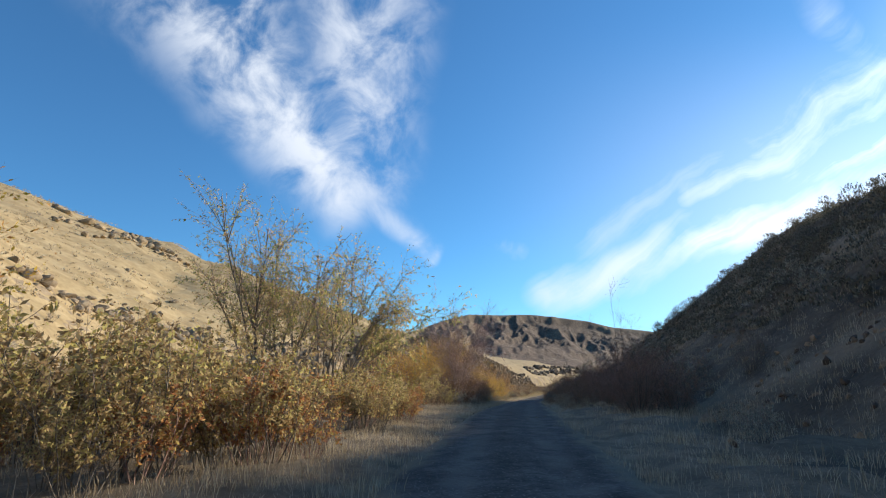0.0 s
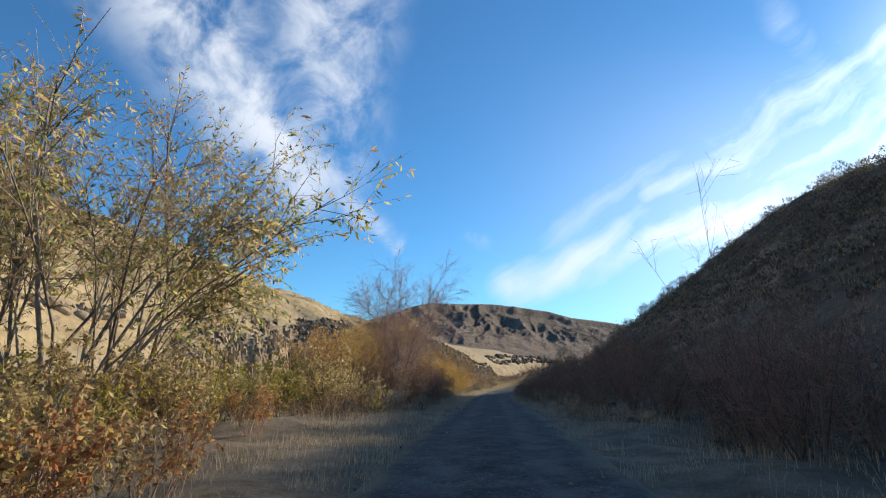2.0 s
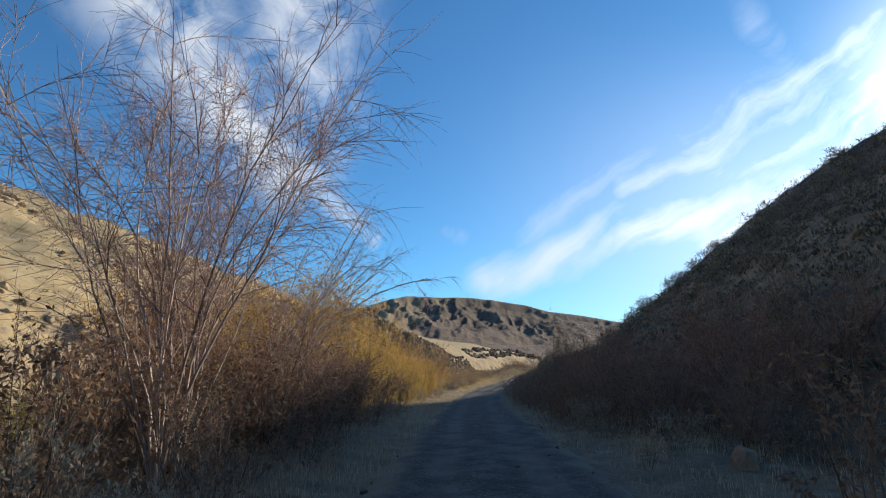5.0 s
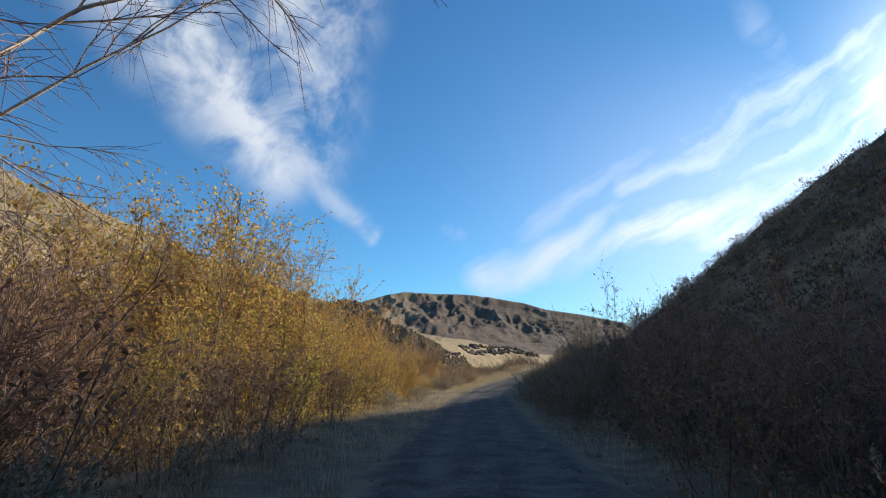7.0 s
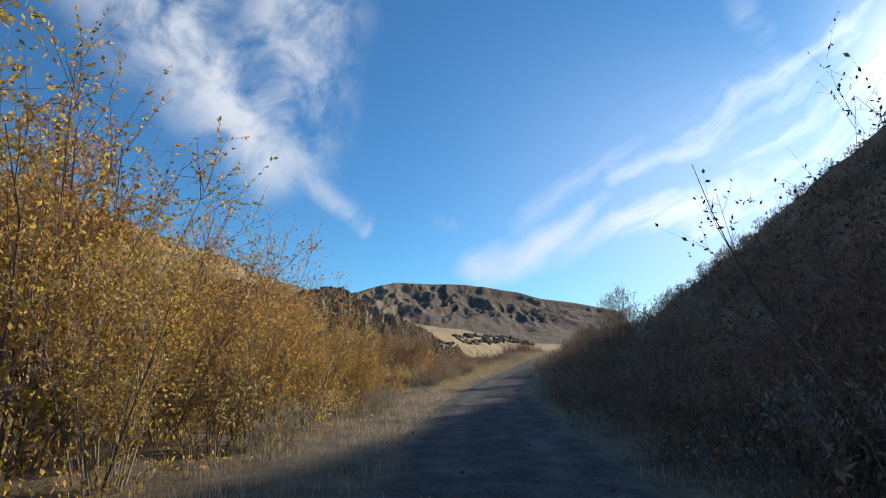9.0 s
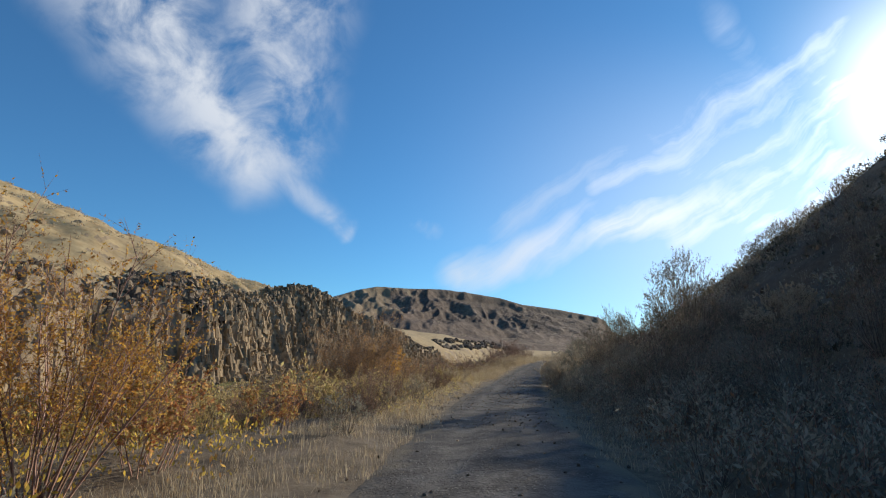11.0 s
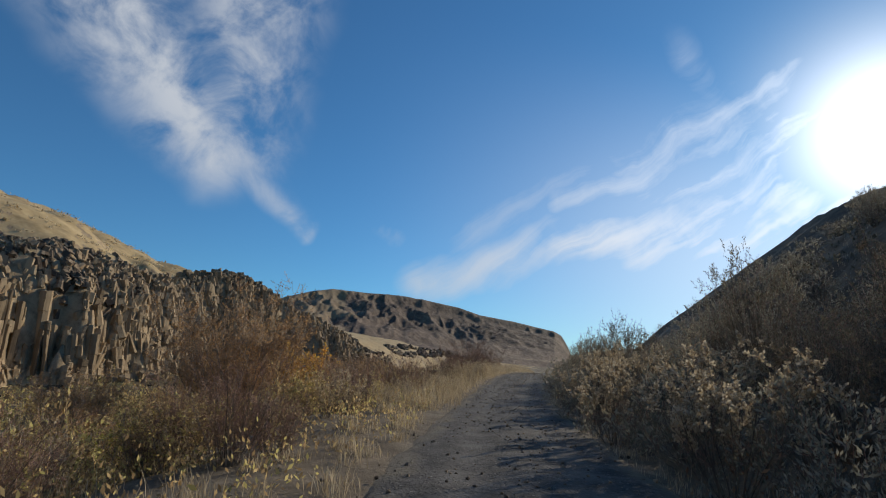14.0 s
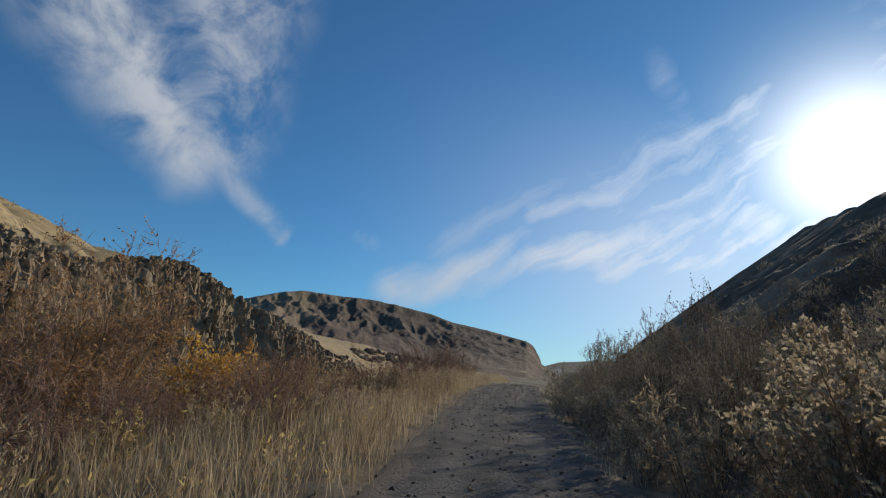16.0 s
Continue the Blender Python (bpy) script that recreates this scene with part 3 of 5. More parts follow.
class Plant:
    """Collects tapered stems and leaves as plain arrays."""

    def __init__(self, seed):
        self.r = np.random.default_rng(seed)
        self.wv, self.wf, self.lv, self.lf, self.tv, self.tf = [], [], [], [], [], []
        self.nw = self.nl = self.nt = 0
        self.many = False

    def stem(self, pts, r0, r1, sides, twig=False):
        pts = np.asarray(pts)
        n = len(pts)
        t = np.gradient(pts, axis=0)
        t /= np.linalg.norm(t, axis=1)[:, None] + 1e-9
        a = np.cross(t, (0.31, 0.17, 0.93) if abs(t[0][2]) < 0.9 else (1, 0.2, 0))
        a /= np.linalg.norm(a, axis=1)[:, None] + 1e-9
        b = np.cross(t, a)
        rad = np.linspace(r0, r1, n)[:, None, None]
        ang = np.arange(sides) * 2 * math.pi / sides
        ring = pts[:, None] + rad * (np.cos(ang)[None, :, None] * a[:, None] + np.sin(ang)[None, :, None] * b[:, None])
        i = (self.nt if twig else self.nw) + np.arange(n * sides).reshape(n, sides)
        j = np.roll(i, -1, 1)
        quads = np.stack([i[:-1], j[:-1], j[1:], i[1:]], -1).reshape(-1, 4)
        if twig:
            self.tv.append(ring.reshape(-1, 3))
            self.tf.append(quads)
            self.nt += n * sides
        else:
            self.wv.append(ring.reshape(-1, 3))
            self.wf.append(quads)
            self.nw += n * sides

    def leaves(self, at, way, length, width, droop=0.3):
        """One pointed four-cornered blade at each place."""
        n = len(at)
        if not n:
            return
        r = self.r
        d = way + r.normal(0, 0.6, (n, 3)) - np.array([0, 0, droop])
        d /= np.linalg.norm(d, axis=1)[:, None]
        s = np.cross(d, r.normal(0, 1, (n, 3)))
        s /= np.linalg.norm(s, axis=1)[:, None] + 1e-9
        k = r.uniform(0.6, 1.25, (n, 1))
        L, W = length * k, width * k * 0.5
        v = np.stack([at, at + d * L * 0.45 + s * W, at + d * L, at + d * L * 0.5 - s * W], 1)
        self.lv.append(v.reshape(-1, 3))
        self.lf.append(self.nl + np.arange(n * 4).reshape(n, 4))
        self.nl += n * 4

    def grow(self, start, way, length, bend, n=6, wob=0.08):
        """A wandering line from start; bend is added to the way over its length."""
        way = np.array(way, float)
        way /= np.linalg.norm(way)
        pts = [np.array(start, float)]
        step = length / (n - 1)
        for k in range(n - 1):
            way = way + np.array(bend) / (n - 1) + self.r.normal(0, wob, 3)
            way /= np.linalg.norm(way)
            pts.append(pts[-1] + way * step)
        return np.array(pts)

    def objects(self, name, wood, leaf, label, category, group="", twig=None, wood_name="trunk", leaf_name="crown"):
        top = new(name)
        top.empty_display_size = 0.2
        tagged(top, label, category, group)
        if self.wv:
            ob = new(wood_name, mesh_of(wood_name, np.concatenate(self.wv), np.concatenate(self.wf), [wood], None, True))
            ob.parent = top
            if self.many:
                ob.name = "stemwork"
                tagged(ob, kind="stuff")
        if self.tv:
            ob = tagged(new("twigwork", mesh_of("twigwork", np.concatenate(self.tv), np.concatenate(self.tf), [twig or M_TWIG], None, True)), kind="stuff")
            ob.parent = top
        if self.lv:
            ob = tagged(new(leaf_name, mesh_of(leaf_name, np.concatenate(self.lv), np.concatenate(self.lf), [leaf])), kind="stuff")
            ob.parent = top
        return top


def shrub(seed, tall, wide, stems, branches, twigs, leaves, leaf_len, leaf_wide, thick=0.03, bend=(0, 0, 0.3), leaf_from=0.25, droop=0.2, base=0.3, upright=1.0, twig_len=0.16, side3=3, tn=2, bn=3, sn=5, low=0.28, fine=0.0022):
    """A many-stemmed shrub or small tree that fans out from one foot."""
    p = Plant(seed)
    r = p.r
    for s in range(stems):
        az = r.uniform(0, 6.283)
        out = wide / tall * math.sqrt(r.uniform(0.0, 1.0))
        way = (math.cos(az) * out, math.sin(az) * out, upright)
        length = tall * r.uniform(0.62, 1.02) * math.sqrt(1 + 0.35 * out * out)
        foot = (math.cos(az) * base * r.uniform(0, 1) * wide * 0.3, math.sin(az) * base * r.uniform(0, 1) * wide * 0.3, -0.15)
        line = p.grow(foot, way, length, np.array(bend) * r.uniform(0.3, 1.3), sn, 0.09)
        th = thick * r.uniform(0.5, 1.1)
        p.stem(line, th, th * 0.22, 5 if thick > 0.04 else 3)
        for b in range(branches):
            f = r.uniform(low, 0.98)
            k = f * (sn - 1)
            i = min(int(k), sn - 2)
            here = line[i] + (line[i + 1] - line[i]) * (k - i)
            dirn = line[i + 1] - line[i]
            dirn = dirn / np.linalg.norm(dirn)
            q = dirn * 0.9 + r.normal(0, 0.5, 3) + np.array([0, 0, 0.15])
            bl = tall * r.uniform(0.14, 0.30) * (1.15 - 0.5 * f)
            br = p.grow(here, q, bl, np.array(bend) * 0.5, bn, 0.12)
            p.stem(br, th * 0.32, th * 0.10, side3)
            for t in range(twigs):
                g = r.uniform(0.15, 1.0) * (bn - 1)
                j = min(int(g), bn - 2)
                h2 = br[j] + (br[j + 1] - br[j]) * (g - j)
                w2 = (br[j + 1] - br[j])
                w2 = w2 / np.linalg.norm(w2) + r.normal(0, 0.55, 3)
                tw = p.grow(h2, w2, tall * twig_len * r.uniform(0.4, 1.0), (0, 0, -droop * 0.4), tn, 0.12)
                p.stem(tw, max(th * 0.11, fine), max(th * 0.05, fine * 0.6), 3, True)
                if leaves and f > leaf_from:
                    m = r.poisson(leaves)
                    if m:
                        w = r.uniform(0.1, 1.0, m) * (tn - 1)
                        jj = np.minimum(w.astype(int), tn - 2)
                        pos = tw[jj] + (tw[jj + 1] - tw[jj]) * (w - jj)[:, None]
                        p.leaves(pos, tw[jj + 1] - tw[jj], leaf_len, leaf_wide, droop)
    return p


def bush(seed, tall, wide, clumps, sprays, leaves, leaf_len, leaf_wide, spray=0.3, thick=0.025):
    """A rounded shrub: crooked stems to clumps all over an uneven dome, each clump a tuft of leafy upright sprays."""
    p = Plant(seed)
    p.many = True
    r = p.r
    bulge = [(r.uniform(0, 6.283), r.uniform(0.75, 1.15)) for _ in range(5)]
    for c in range(clumps):
        az, h = r.uniform(0, 6.283), r.uniform(0.02, 1.0) ** 0.8
        near = min(bulge, key=lambda b: abs((b[0] - az + 3.14) % 6.283 - 3.14))[1]
        rad = wide * near * math.sqrt(max(0.06, 1 - (0.25 + 0.75 * h) ** 2.2)) * r.uniform(0.6, 1.0)
        top = np.array([math.cos(az) * rad, math.sin(az) * rad, tall * (0.5 + 0.5 * near) * (0.10 + 0.80 * h) * r.uniform(0.85, 1.05)])
        foot = np.array([math.cos(az) * wide * 0.10, math.sin(az) * wide * 0.10, -0.1])
        mid = foot * 0.5 + top * 0.5 + np.array([0, 0, -0.10 * tall * (1 - h)]) + r.normal(0, 0.05 * wide, 3)
        p.stem([foot, mid, top], thick * 0.7, thick * 0.2, 3)
        for s in range(sprays):
            way = (top - np.array([0, 0, tall * 0.25])) / wide * 0.6 + r.normal(0, 0.45, 3) + np.array([0, 0, 0.7])
            way /= np.linalg.norm(way)
            start = top + r.normal(0, 0.07 * wide, 3)
            L = spray * tall * r.uniform(0.5, 1.1)
            p.stem([start, start + way * L], 0.004, 0.002, 3, True)
            n = r.poisson(leaves)
            if n:
                w = r.uniform(0.0, 1.05, n)[:, None]
                p.leaves(start + way * L * w + r.normal(0, 0.02, (n, 3)), np.tile(way, (n, 1)), leaf_len, leaf_wide, -0.2)
    return p


def stand(ob, x, y, size=1.0, turn=0.0, sink=0.0):
    ob.matrix_basis = Matrix.LocRotScale((x, y, float(height(x, y)) - sink), Euler((0, 0, turn)), (size, size, size))
    return ob


def plant_copies(first, spots, group=""):
    """spots: rows of x, y, size, turn. The first spot takes the plant itself."""
    for k, (x, y, size, turn) in enumerate(spots):
        if k == 0:
            stand(first, x, y, size, turn)
        else:
            c = copy_thing(first, Matrix.Identity(4))
            stand(c, x, y, size, turn)


rnd = random.Random(7)


def beside(u, y):
    """The place u metres to the right of the road's middle at y."""
    sl = float(road_x(y + 2) - road_x(y - 2)) / 4
    k = 1 / math.sqrt(1 + sl * sl)
    return float(road_x(y)) + u * k, y - u * k * sl


def strew(n, u0, u1, y0, y1, s0=0.8, s1=1.2, keep=None):
    """n rows of x, y, size, turn in a strip beside the road, kept apart from one another."""
    out = []
    tries = 0
    while len(out) < n and tries < n * 30:
        tries += 1
        y = rnd.uniform(y0, y1)
        x, yy = beside(rnd.uniform(u0, u1), y)
        size = rnd.uniform(s0, s1)
        if any((x - a) ** 2 + (yy - b) ** 2 < (0.5 * (size + c)) ** 2 for a, b, c, _ in out):
            continue
        if keep and not keep(x, yy):
            continue
        out.append((x, yy, size, rnd.uniform(0, 6.28)))
    return out


# ---- trees along the creek ----
willow = shrub(11, 8.4, 6.2, 15, 14, 5, 10, 0.19, 0.05, thick=0.07, bend=(0.55, -0.05, 0.05), droop=0.5, leaf_from=0.4, low=0.42, tn=3, sn=8, fine=0.003)
stand(willow.objects("willow_tree", M_BARK, L_WILLOW, "leaning many-stemmed willow with thin yellow-green leaves", "tree", twig=M_PINKTWIG), -5.9, 28.0)
willow = shrub(12, 12.2, 4.8, 15, 15, 5, 10, 0.19, 0.05, thick=0.07, bend=(0.0, 0.0, 0.2), droop=0.5, leaf_from=0.45, low=0.46, tn=3, sn=8, fine=0.003)
stand(willow.objects("willow_tree", M_BARK, L_WILLOW, "tall upright willow with thin yellow-green leaves", "tree", twig=M_PINKTWIG), -9.6, 30.4)
willow = shrub(13, 9.6, 4.2, 9, 14, 6, 6, 0.18, 0.05, thick=0.06, bend=(0.1, 0.0, 0.15), droop=0.5, leaf_from=0.45, low=0.46, tn=3, sn=8, fine=0.003)
stand(willow.objects("willow_tree", M_BARK, L_WILLOW, "half-bare willow with pinkish twigs and a few yellow leaves", "tree", twig=M_PINKTWIG), -6.6, 31.6)
bare = shrub(23, 8.7, 2.4, 22, 17, 14, 0, 0.1, 0.03, thick=0.036, bend=(0.0, 0.0, -0.45), droop=1.0, upright=1.25, twig_len=0.11, tn=3, bn=5, sn=9, fine=0.0045)
stand(bare.objects("bare_tree", M_PINKBARK, L_GOLD, "leafless many-stemmed tree with pale bark and reddish twigs", "tree", twig=M_PINKTWIG), 1.2, 46.5, 1.0, 3.14)
bare = shrub(24, 8.6, 2.5, 11, 13, 12, 0, 0.1, 0.03, thick=0.045, bend=(0.58, -0.12, -0.5), droop=1.2, upright=1.2, twig_len=0.09, tn=3, bn=5, sn=9, fine=0.0026)
stand(bare.objects("bare_tree", M_PALEBARK, L_GOLD, "leafless pale tree arching over the track", "tree", twig=M_PINKTWIG), 0.9, 56.0)
whip = shrub(26, 6.8, 0.9, 5, 7, 4, 0, 0.1, 0.03, thick=0.022, bend=(0, 0, 0.1), upright=1.3, twig_len=0.10, tn=2, sn=8, fine=0.004).objects("bare_sapling", M_GREYTWIG, L_DRY, "thin leafless sapling with whip-like grey stems", "tree", "bare saplings")
plant_copies(whip, [(8.9, 27.2, 0.95, 0.3), (9.8, 30.5, 0.75, 2.0), (11.2, 37.5, 0.6, 4.0), (8.2, 24.2, 0.6, 5.0)])
sapling = shrub(57, 6.0, 1.7, 8, 8, 4, 4.0, 0.09, 0.045, thick=0.025, leaf_from=0.2, sn=8, tn=2)
plant_copies(sapling.objects("sapling", M_GREYTWIG, L_DARK, "slender sapling with a few dark leaves", "tree", "slope saplings"),
             [(15.8, 72.4, 0.95, 0.0), (17.4, 70.0, 0.75, 1.3), (16.4, 75.2, 0.7, 2.6), (18.2, 73.0, 0.8, 3.9)])

gold_a = shrub(31, 6.7, 3.4, 20, 12, 4, 6.5, 0.115, 0.06, thick=0.04, leaf_from=0.0, low=0.15, base=0.8).objects("golden_willow", M_BARK, L_GOLD, "bushy willow with golden autumn leaves", "tree", "golden thicket")
gold_b = shrub(32, 6.6, 3.2, 22, 12, 5, 6, 0.095, 0.048, thick=0.04, leaf_from=0.0, low=0.25, base=0.8).objects("golden_willow", M_TWIG, L_ORANGE, "bushy willow turning orange and thinning at the top", "tree", "golden thicket")
plant_copies(gold_a, [(1.5, 70.0, 1.0, 0.4), (3.0, 75.5, 0.95, 2.1), (0.2, 73.0, 1.3, 4.0), (5.4, 97.8, 0.55, 0.3), (3.6, 99.6, 0.5, 2.2), (6.4, 100.4, 0.36, 4.4), (-1.5, 67.0, 1.0, 1.0), (3.4, 79.5, 0.82, 3.0), (-3.5, 75.0, 1.15, 5.0), (-2.6, 62.5, 0.9, 1.6),
                      (5.4, 73.5, 0.48, 0.9), (4.4, 70.0, 0.5, 4.6), (6.5, 77.0, 0.45, 0.2), (7.2, 80.5, 0.45, 2.5), (3.2, 67.0, 0.48, 3.9), (8.3, 84.0, 0.4, 5.5), (2.2, 64.0, 0.5, 0.7), (4.8, 77.2, 0.6, 1.3), (-13.4, 12.0, 1.3, 0.6)])
plant_copies(gold_b, [(-1.0, 76.5, 1.45, 0.3), (1.4, 80.5, 1.32, 1.9), (4.2, 82.3, 0.84, 5.1), (-5.5, 79.0, 1.2, 2.6), (-6.5, 66.5, 1.1, 2.0), (6.4, 84.8, 0.72, 0.9), (2.6, 86.5, 0.82, 2.9), (-7.2, 84.0, 1.1, 1.2), (-1.5, 89.0, 0.9, 4.4),
                      (8.0, 88.5, 0.5, 3.3), (5.2, 89.5, 0.6, 0.5), (-4.4, 61.0, 1.0, 1.1), (-2.5, 70.5, 1.1, 3.6), (6.0, 81.0, 0.5, 2.2), (1.0, 62.0, 0.5, 5.3)])

# ---- shrubs ----
S_BROWN = shrub(41, 2.6, 1.5, 13, 6, 3, 9, 0.11, 0.048, thick=0.022, leaf_from=0.0, base=1.0).objects("brown_shrub", M_GREYTWIG, L_BROWN, "tangled shrub with curled brown autumn leaves", "shrub", "creekside thicket")
S_RUST = shrub(42, 2.2, 1.5, 13, 6, 3, 9, 0.10, 0.046, thick=0.02, leaf_from=0.0, base=1.0).objects("rust_shrub", M_TWIG, L_RUST, "low shrub with rust-red autumn leaves", "shrub", "creekside thicket")
S_LIME = shrub(43, 2.4, 1.4, 12, 6, 3, 11, 0.10, 0.055, thick=0.02, leaf_from=0.0, base=1.0).objects("yellow_shrub", M_BARK, L_LIME, "shrub with yellow-green autumn leaves", "shrub", "creekside thicket")
S_ORANGE = shrub(44, 3.6, 2.4, 18, 8, 4, 6, 0.14, 0.07, thick=0.03, leaf_from=0.0, base=0.8).objects("orange_shrub", M_TWIG, L_ORANGE, "rounded willow shrub with orange-brown leaves", "shrub", "creekside thicket")
S_DOME = shrub(54, 5.4, 3.4, 44, 14, 9, 3.5, 0.10, 0.035, thick=0.03, leaf_from=0.1, base=0.9, low=0.12, twig_len=0.13, tn=2, fine=0.006).objects("bare_willow_shrub", M_BARK, L_RUSTWILLOW, "wide domed willow shrub of reddish-brown twigs", "shrub", "creekside thicket", twig=M_TANTWIG)
S_BRUSH = shrub(59, 3.0, 1.9, 26, 9, 6, 2.5, 0.055, 0.024, thick=0.02, leaf_from=0.1, base=1.0, low=0.08, twig_len=0.15, fine=0.005).objects("brushy_shrub", M_GREYTWIG, L_DRY, "dense dark-brown roadside shrub of fine twigs", "shrub", "bare shrubs")
S_CREEK = bush(58, 2.5, 2.1, 24, 3, 8, 0.20, 0.085, 0.22).objects("creek_shrub", M_GREYTWIG, L_BROWN, "rounded brown shrub crowding the creek bottom", "shrub", "creekside thicket")
S_TWIG = shrub(45, 2.6, 1.7, 12, 6, 4, 3.0, 0.10, 0.04, thick=0.02, leaf_from=0.1, base=1.0, low=0.06, fine=0.003).objects("twiggy_shrub", M_GREYTWIG, L_DRY, "bare grey shrub of many fine twigs", "shrub", "bare shrubs")
S_FARSAGE = bush(56, 2.2, 1.5, 52, 5, 9, 0.075, 0.024, 0.15, 0.016).objects("tall_sagebrush", M_GREYTWIG, L_SAGE, "tall grey sagebrush high on the shaded slope", "shrub", "sagebrush")
S_TALLSAGE = bush(55, 2.3, 1.7, 74, 5, 11, 0.065, 0.021, 0.13, 0.016).objects("tall_sagebrush", M_GREYTWIG, L_SAGE, "tall grey-green sagebrush with feathery upright sprays", "shrub", "sagebrush")
S_SAGETREE = bush(60, 3.7, 2.0, 150, 6, 17, 0.055, 0.02, 0.10, 0.018).objects("tree_sagebrush", M_GREYTWIG, L_SAGE, "old tree-like sagebrush with dense grey-green sprays", "shrub", "sagebrush")
S_SAGE = bush(46, 1.15, 0.95, 28, 4, 9, 0.08, 0.028, 0.2, 0.01).objects("sagebrush", M_GREYTWIG, L_SAGE, "grey-green sagebrush with silvery leaves on dry soil", "shrub", "sagebrush")
S_DARK = bush(47, 2.9, 1.9, 80, 6, 11, 0.055, 0.021, 0.12, 0.018).objects("bitterbrush", M_GREYTWIG, L_DARK, "tall dark bitterbrush with upright twigs", "shrub", "bitterbrush on the slope")
S_BROWNLET = shrub(52, 2.4, 1.6, 11, 5, 3, 8, 0.10, 0.042, thick=0.022, leaf_from=0.0, base=1.0).objects("brown_shrub", M_GREYTWIG, L_BROWN, "low brown shrub in the creek bottom", "shrub", "creekside thicket")
S_LIMELET = shrub(53, 1.8, 1.3, 10, 5, 3, 9, 0.11, 0.05, thick=0.02, leaf_from=0.0, base=1.0).objects("yellow_shrub", M_BARK, L_LIME, "yellow-green shrub in the creek bottom", "shrub", "creekside thicket")
S_SAGELET = bush(50, 1.15, 0.85, 16, 3, 6, 0.14, 0.045, 0.3, 0.014).objects("sagebrush", M_GREYTWIG, L_SAGE, "small grey sagebrush on the open slope", "shrub", "sagebrush")
S_DARKLET = bush(51, 2.8, 1.6, 30, 3, 7, 0.19, 0.07, 0.15, 0.03).objects("bitterbrush", M_GREYTWIG, L_DARK, "dark bitterbrush high on the shaded slope", "shrub", "bitterbrush on the slope")
S_SEED = shrub(48, 1.7, 1.15, 30, 6, 4, 20, 0.045, 0.03, thick=0.012, leaf_from=0.55, base=0.7, droop=-0.5, twig_len=0.11).objects("rabbitbrush", M_GREYTWIG, L_SEED, "rabbitbrush with cream dried seedheads", "shrub", "rabbitbrush")
S_TAN = shrub(49, 1.5, 0.7, 14, 4, 3, 6, 0.08, 0.022, thick=0.012, leaf_from=0.2, base=0.9, droop=-0.6).objects("tan_shrub", M_GREYTWIG, L_STRAW, "dry tan shrub with feathery stems", "shrub", "tan shrubs")

brown = [(-4.6, 9.5, 0.55, 0.3), (-5.6, 11.2, 0.65, 1.3), (-6.6, 9.4, 0.75, 2.3), (-3.9, 12.8, 0.45, 3.3), (-7.6, 11.0, 0.8, 4.3), (-5.2, 7.6, 0.5, 5.3)] + strew(15, -13, -7, 7, 18, 1.1, 1.5) + strew(10, -13, -6, 18, 26, 0.6, 0.9) + strew(8, -6.5, -4.6, 7, 26, 0.7, 1.0) + strew(8, -5.2, -3.7, 6, 20, 0.5, 0.75) + strew(7, -18, -9, 30, 48) + strew(8, -14, -6, 36, 60, 0.7, 1.1) \
    + strew(6, -8, -5, 64, 88, 0.6, 0.9) + strew(24, -12, -4.2, 96, 130, 0.4, 0.65) + strew(10, -9, -4.8, 29, 42, 0.6, 0.95)
rust = strew(10, -12, -6.0, 10, 19, 0.9, 1.3) + strew(6, -12, -5.0, 19, 28, 0.55, 0.8) + strew(9, -5.0, -3.6, 7, 22, 0.5, 0.8) + strew(9, -13, -6, 32, 44, 0.35, 0.6) + strew(6, -9, -5, 86, 100, 0.5, 0.8) + strew(7, -16, -8, 100, 122, 0.5, 0.75)
lime = [(-6.0, 26.6, 0.8, 0.4), (-8.2, 28.2, 1.2, 1.4), (-3.4, 29.0, 0.7, 2.4), (-7.2, 25.0, 0.7, 3.4), (-2.2, 33.0, 0.6, 0.5), (-3.4, 35.0, 0.75, 2.5), (-1.8, 36.2, 0.5, 4.5), (-3.0, 24.0, 0.6, 1.2)] + strew(6, -9, -5.2, 62, 84, 0.7, 1.0) + [(-6.0, 30.5, 1.0, 1.0), (-9.0, 31.5, 1.2, 3.0), (-10.5, 13.0, 1.5, 0.3), (-3.8, 42.0, 0.8, 2.0)] + strew(2, -11, -8, 9, 20) + strew(5, -13, -8, 36, 50) + strew(6, -17, -9, 104, 118, 0.8, 1.3)
orange = [(17.4, 171.0, 2.3, 0.5), (15.2, 169.5, 1.9, 2.0), (19.4, 173.5, 1.7, 5.0), (8.0, 166.0, 1.6, 1.0), (4.4, 92.5, 0.9, 1.2), (6.6, 95.0, 0.7, 3.0),
          (1.0, 96.0, 1.0, 0.1), (28.0, 190.0, 1.0, 2.0), (37.0, 200.0, 1.0, 1.0), (33.0, 205.0, 1.2, 4.0), (46.0, 222.0, 1.2, 4.2), (41.0, 214.0, 1.0, 0.7)]
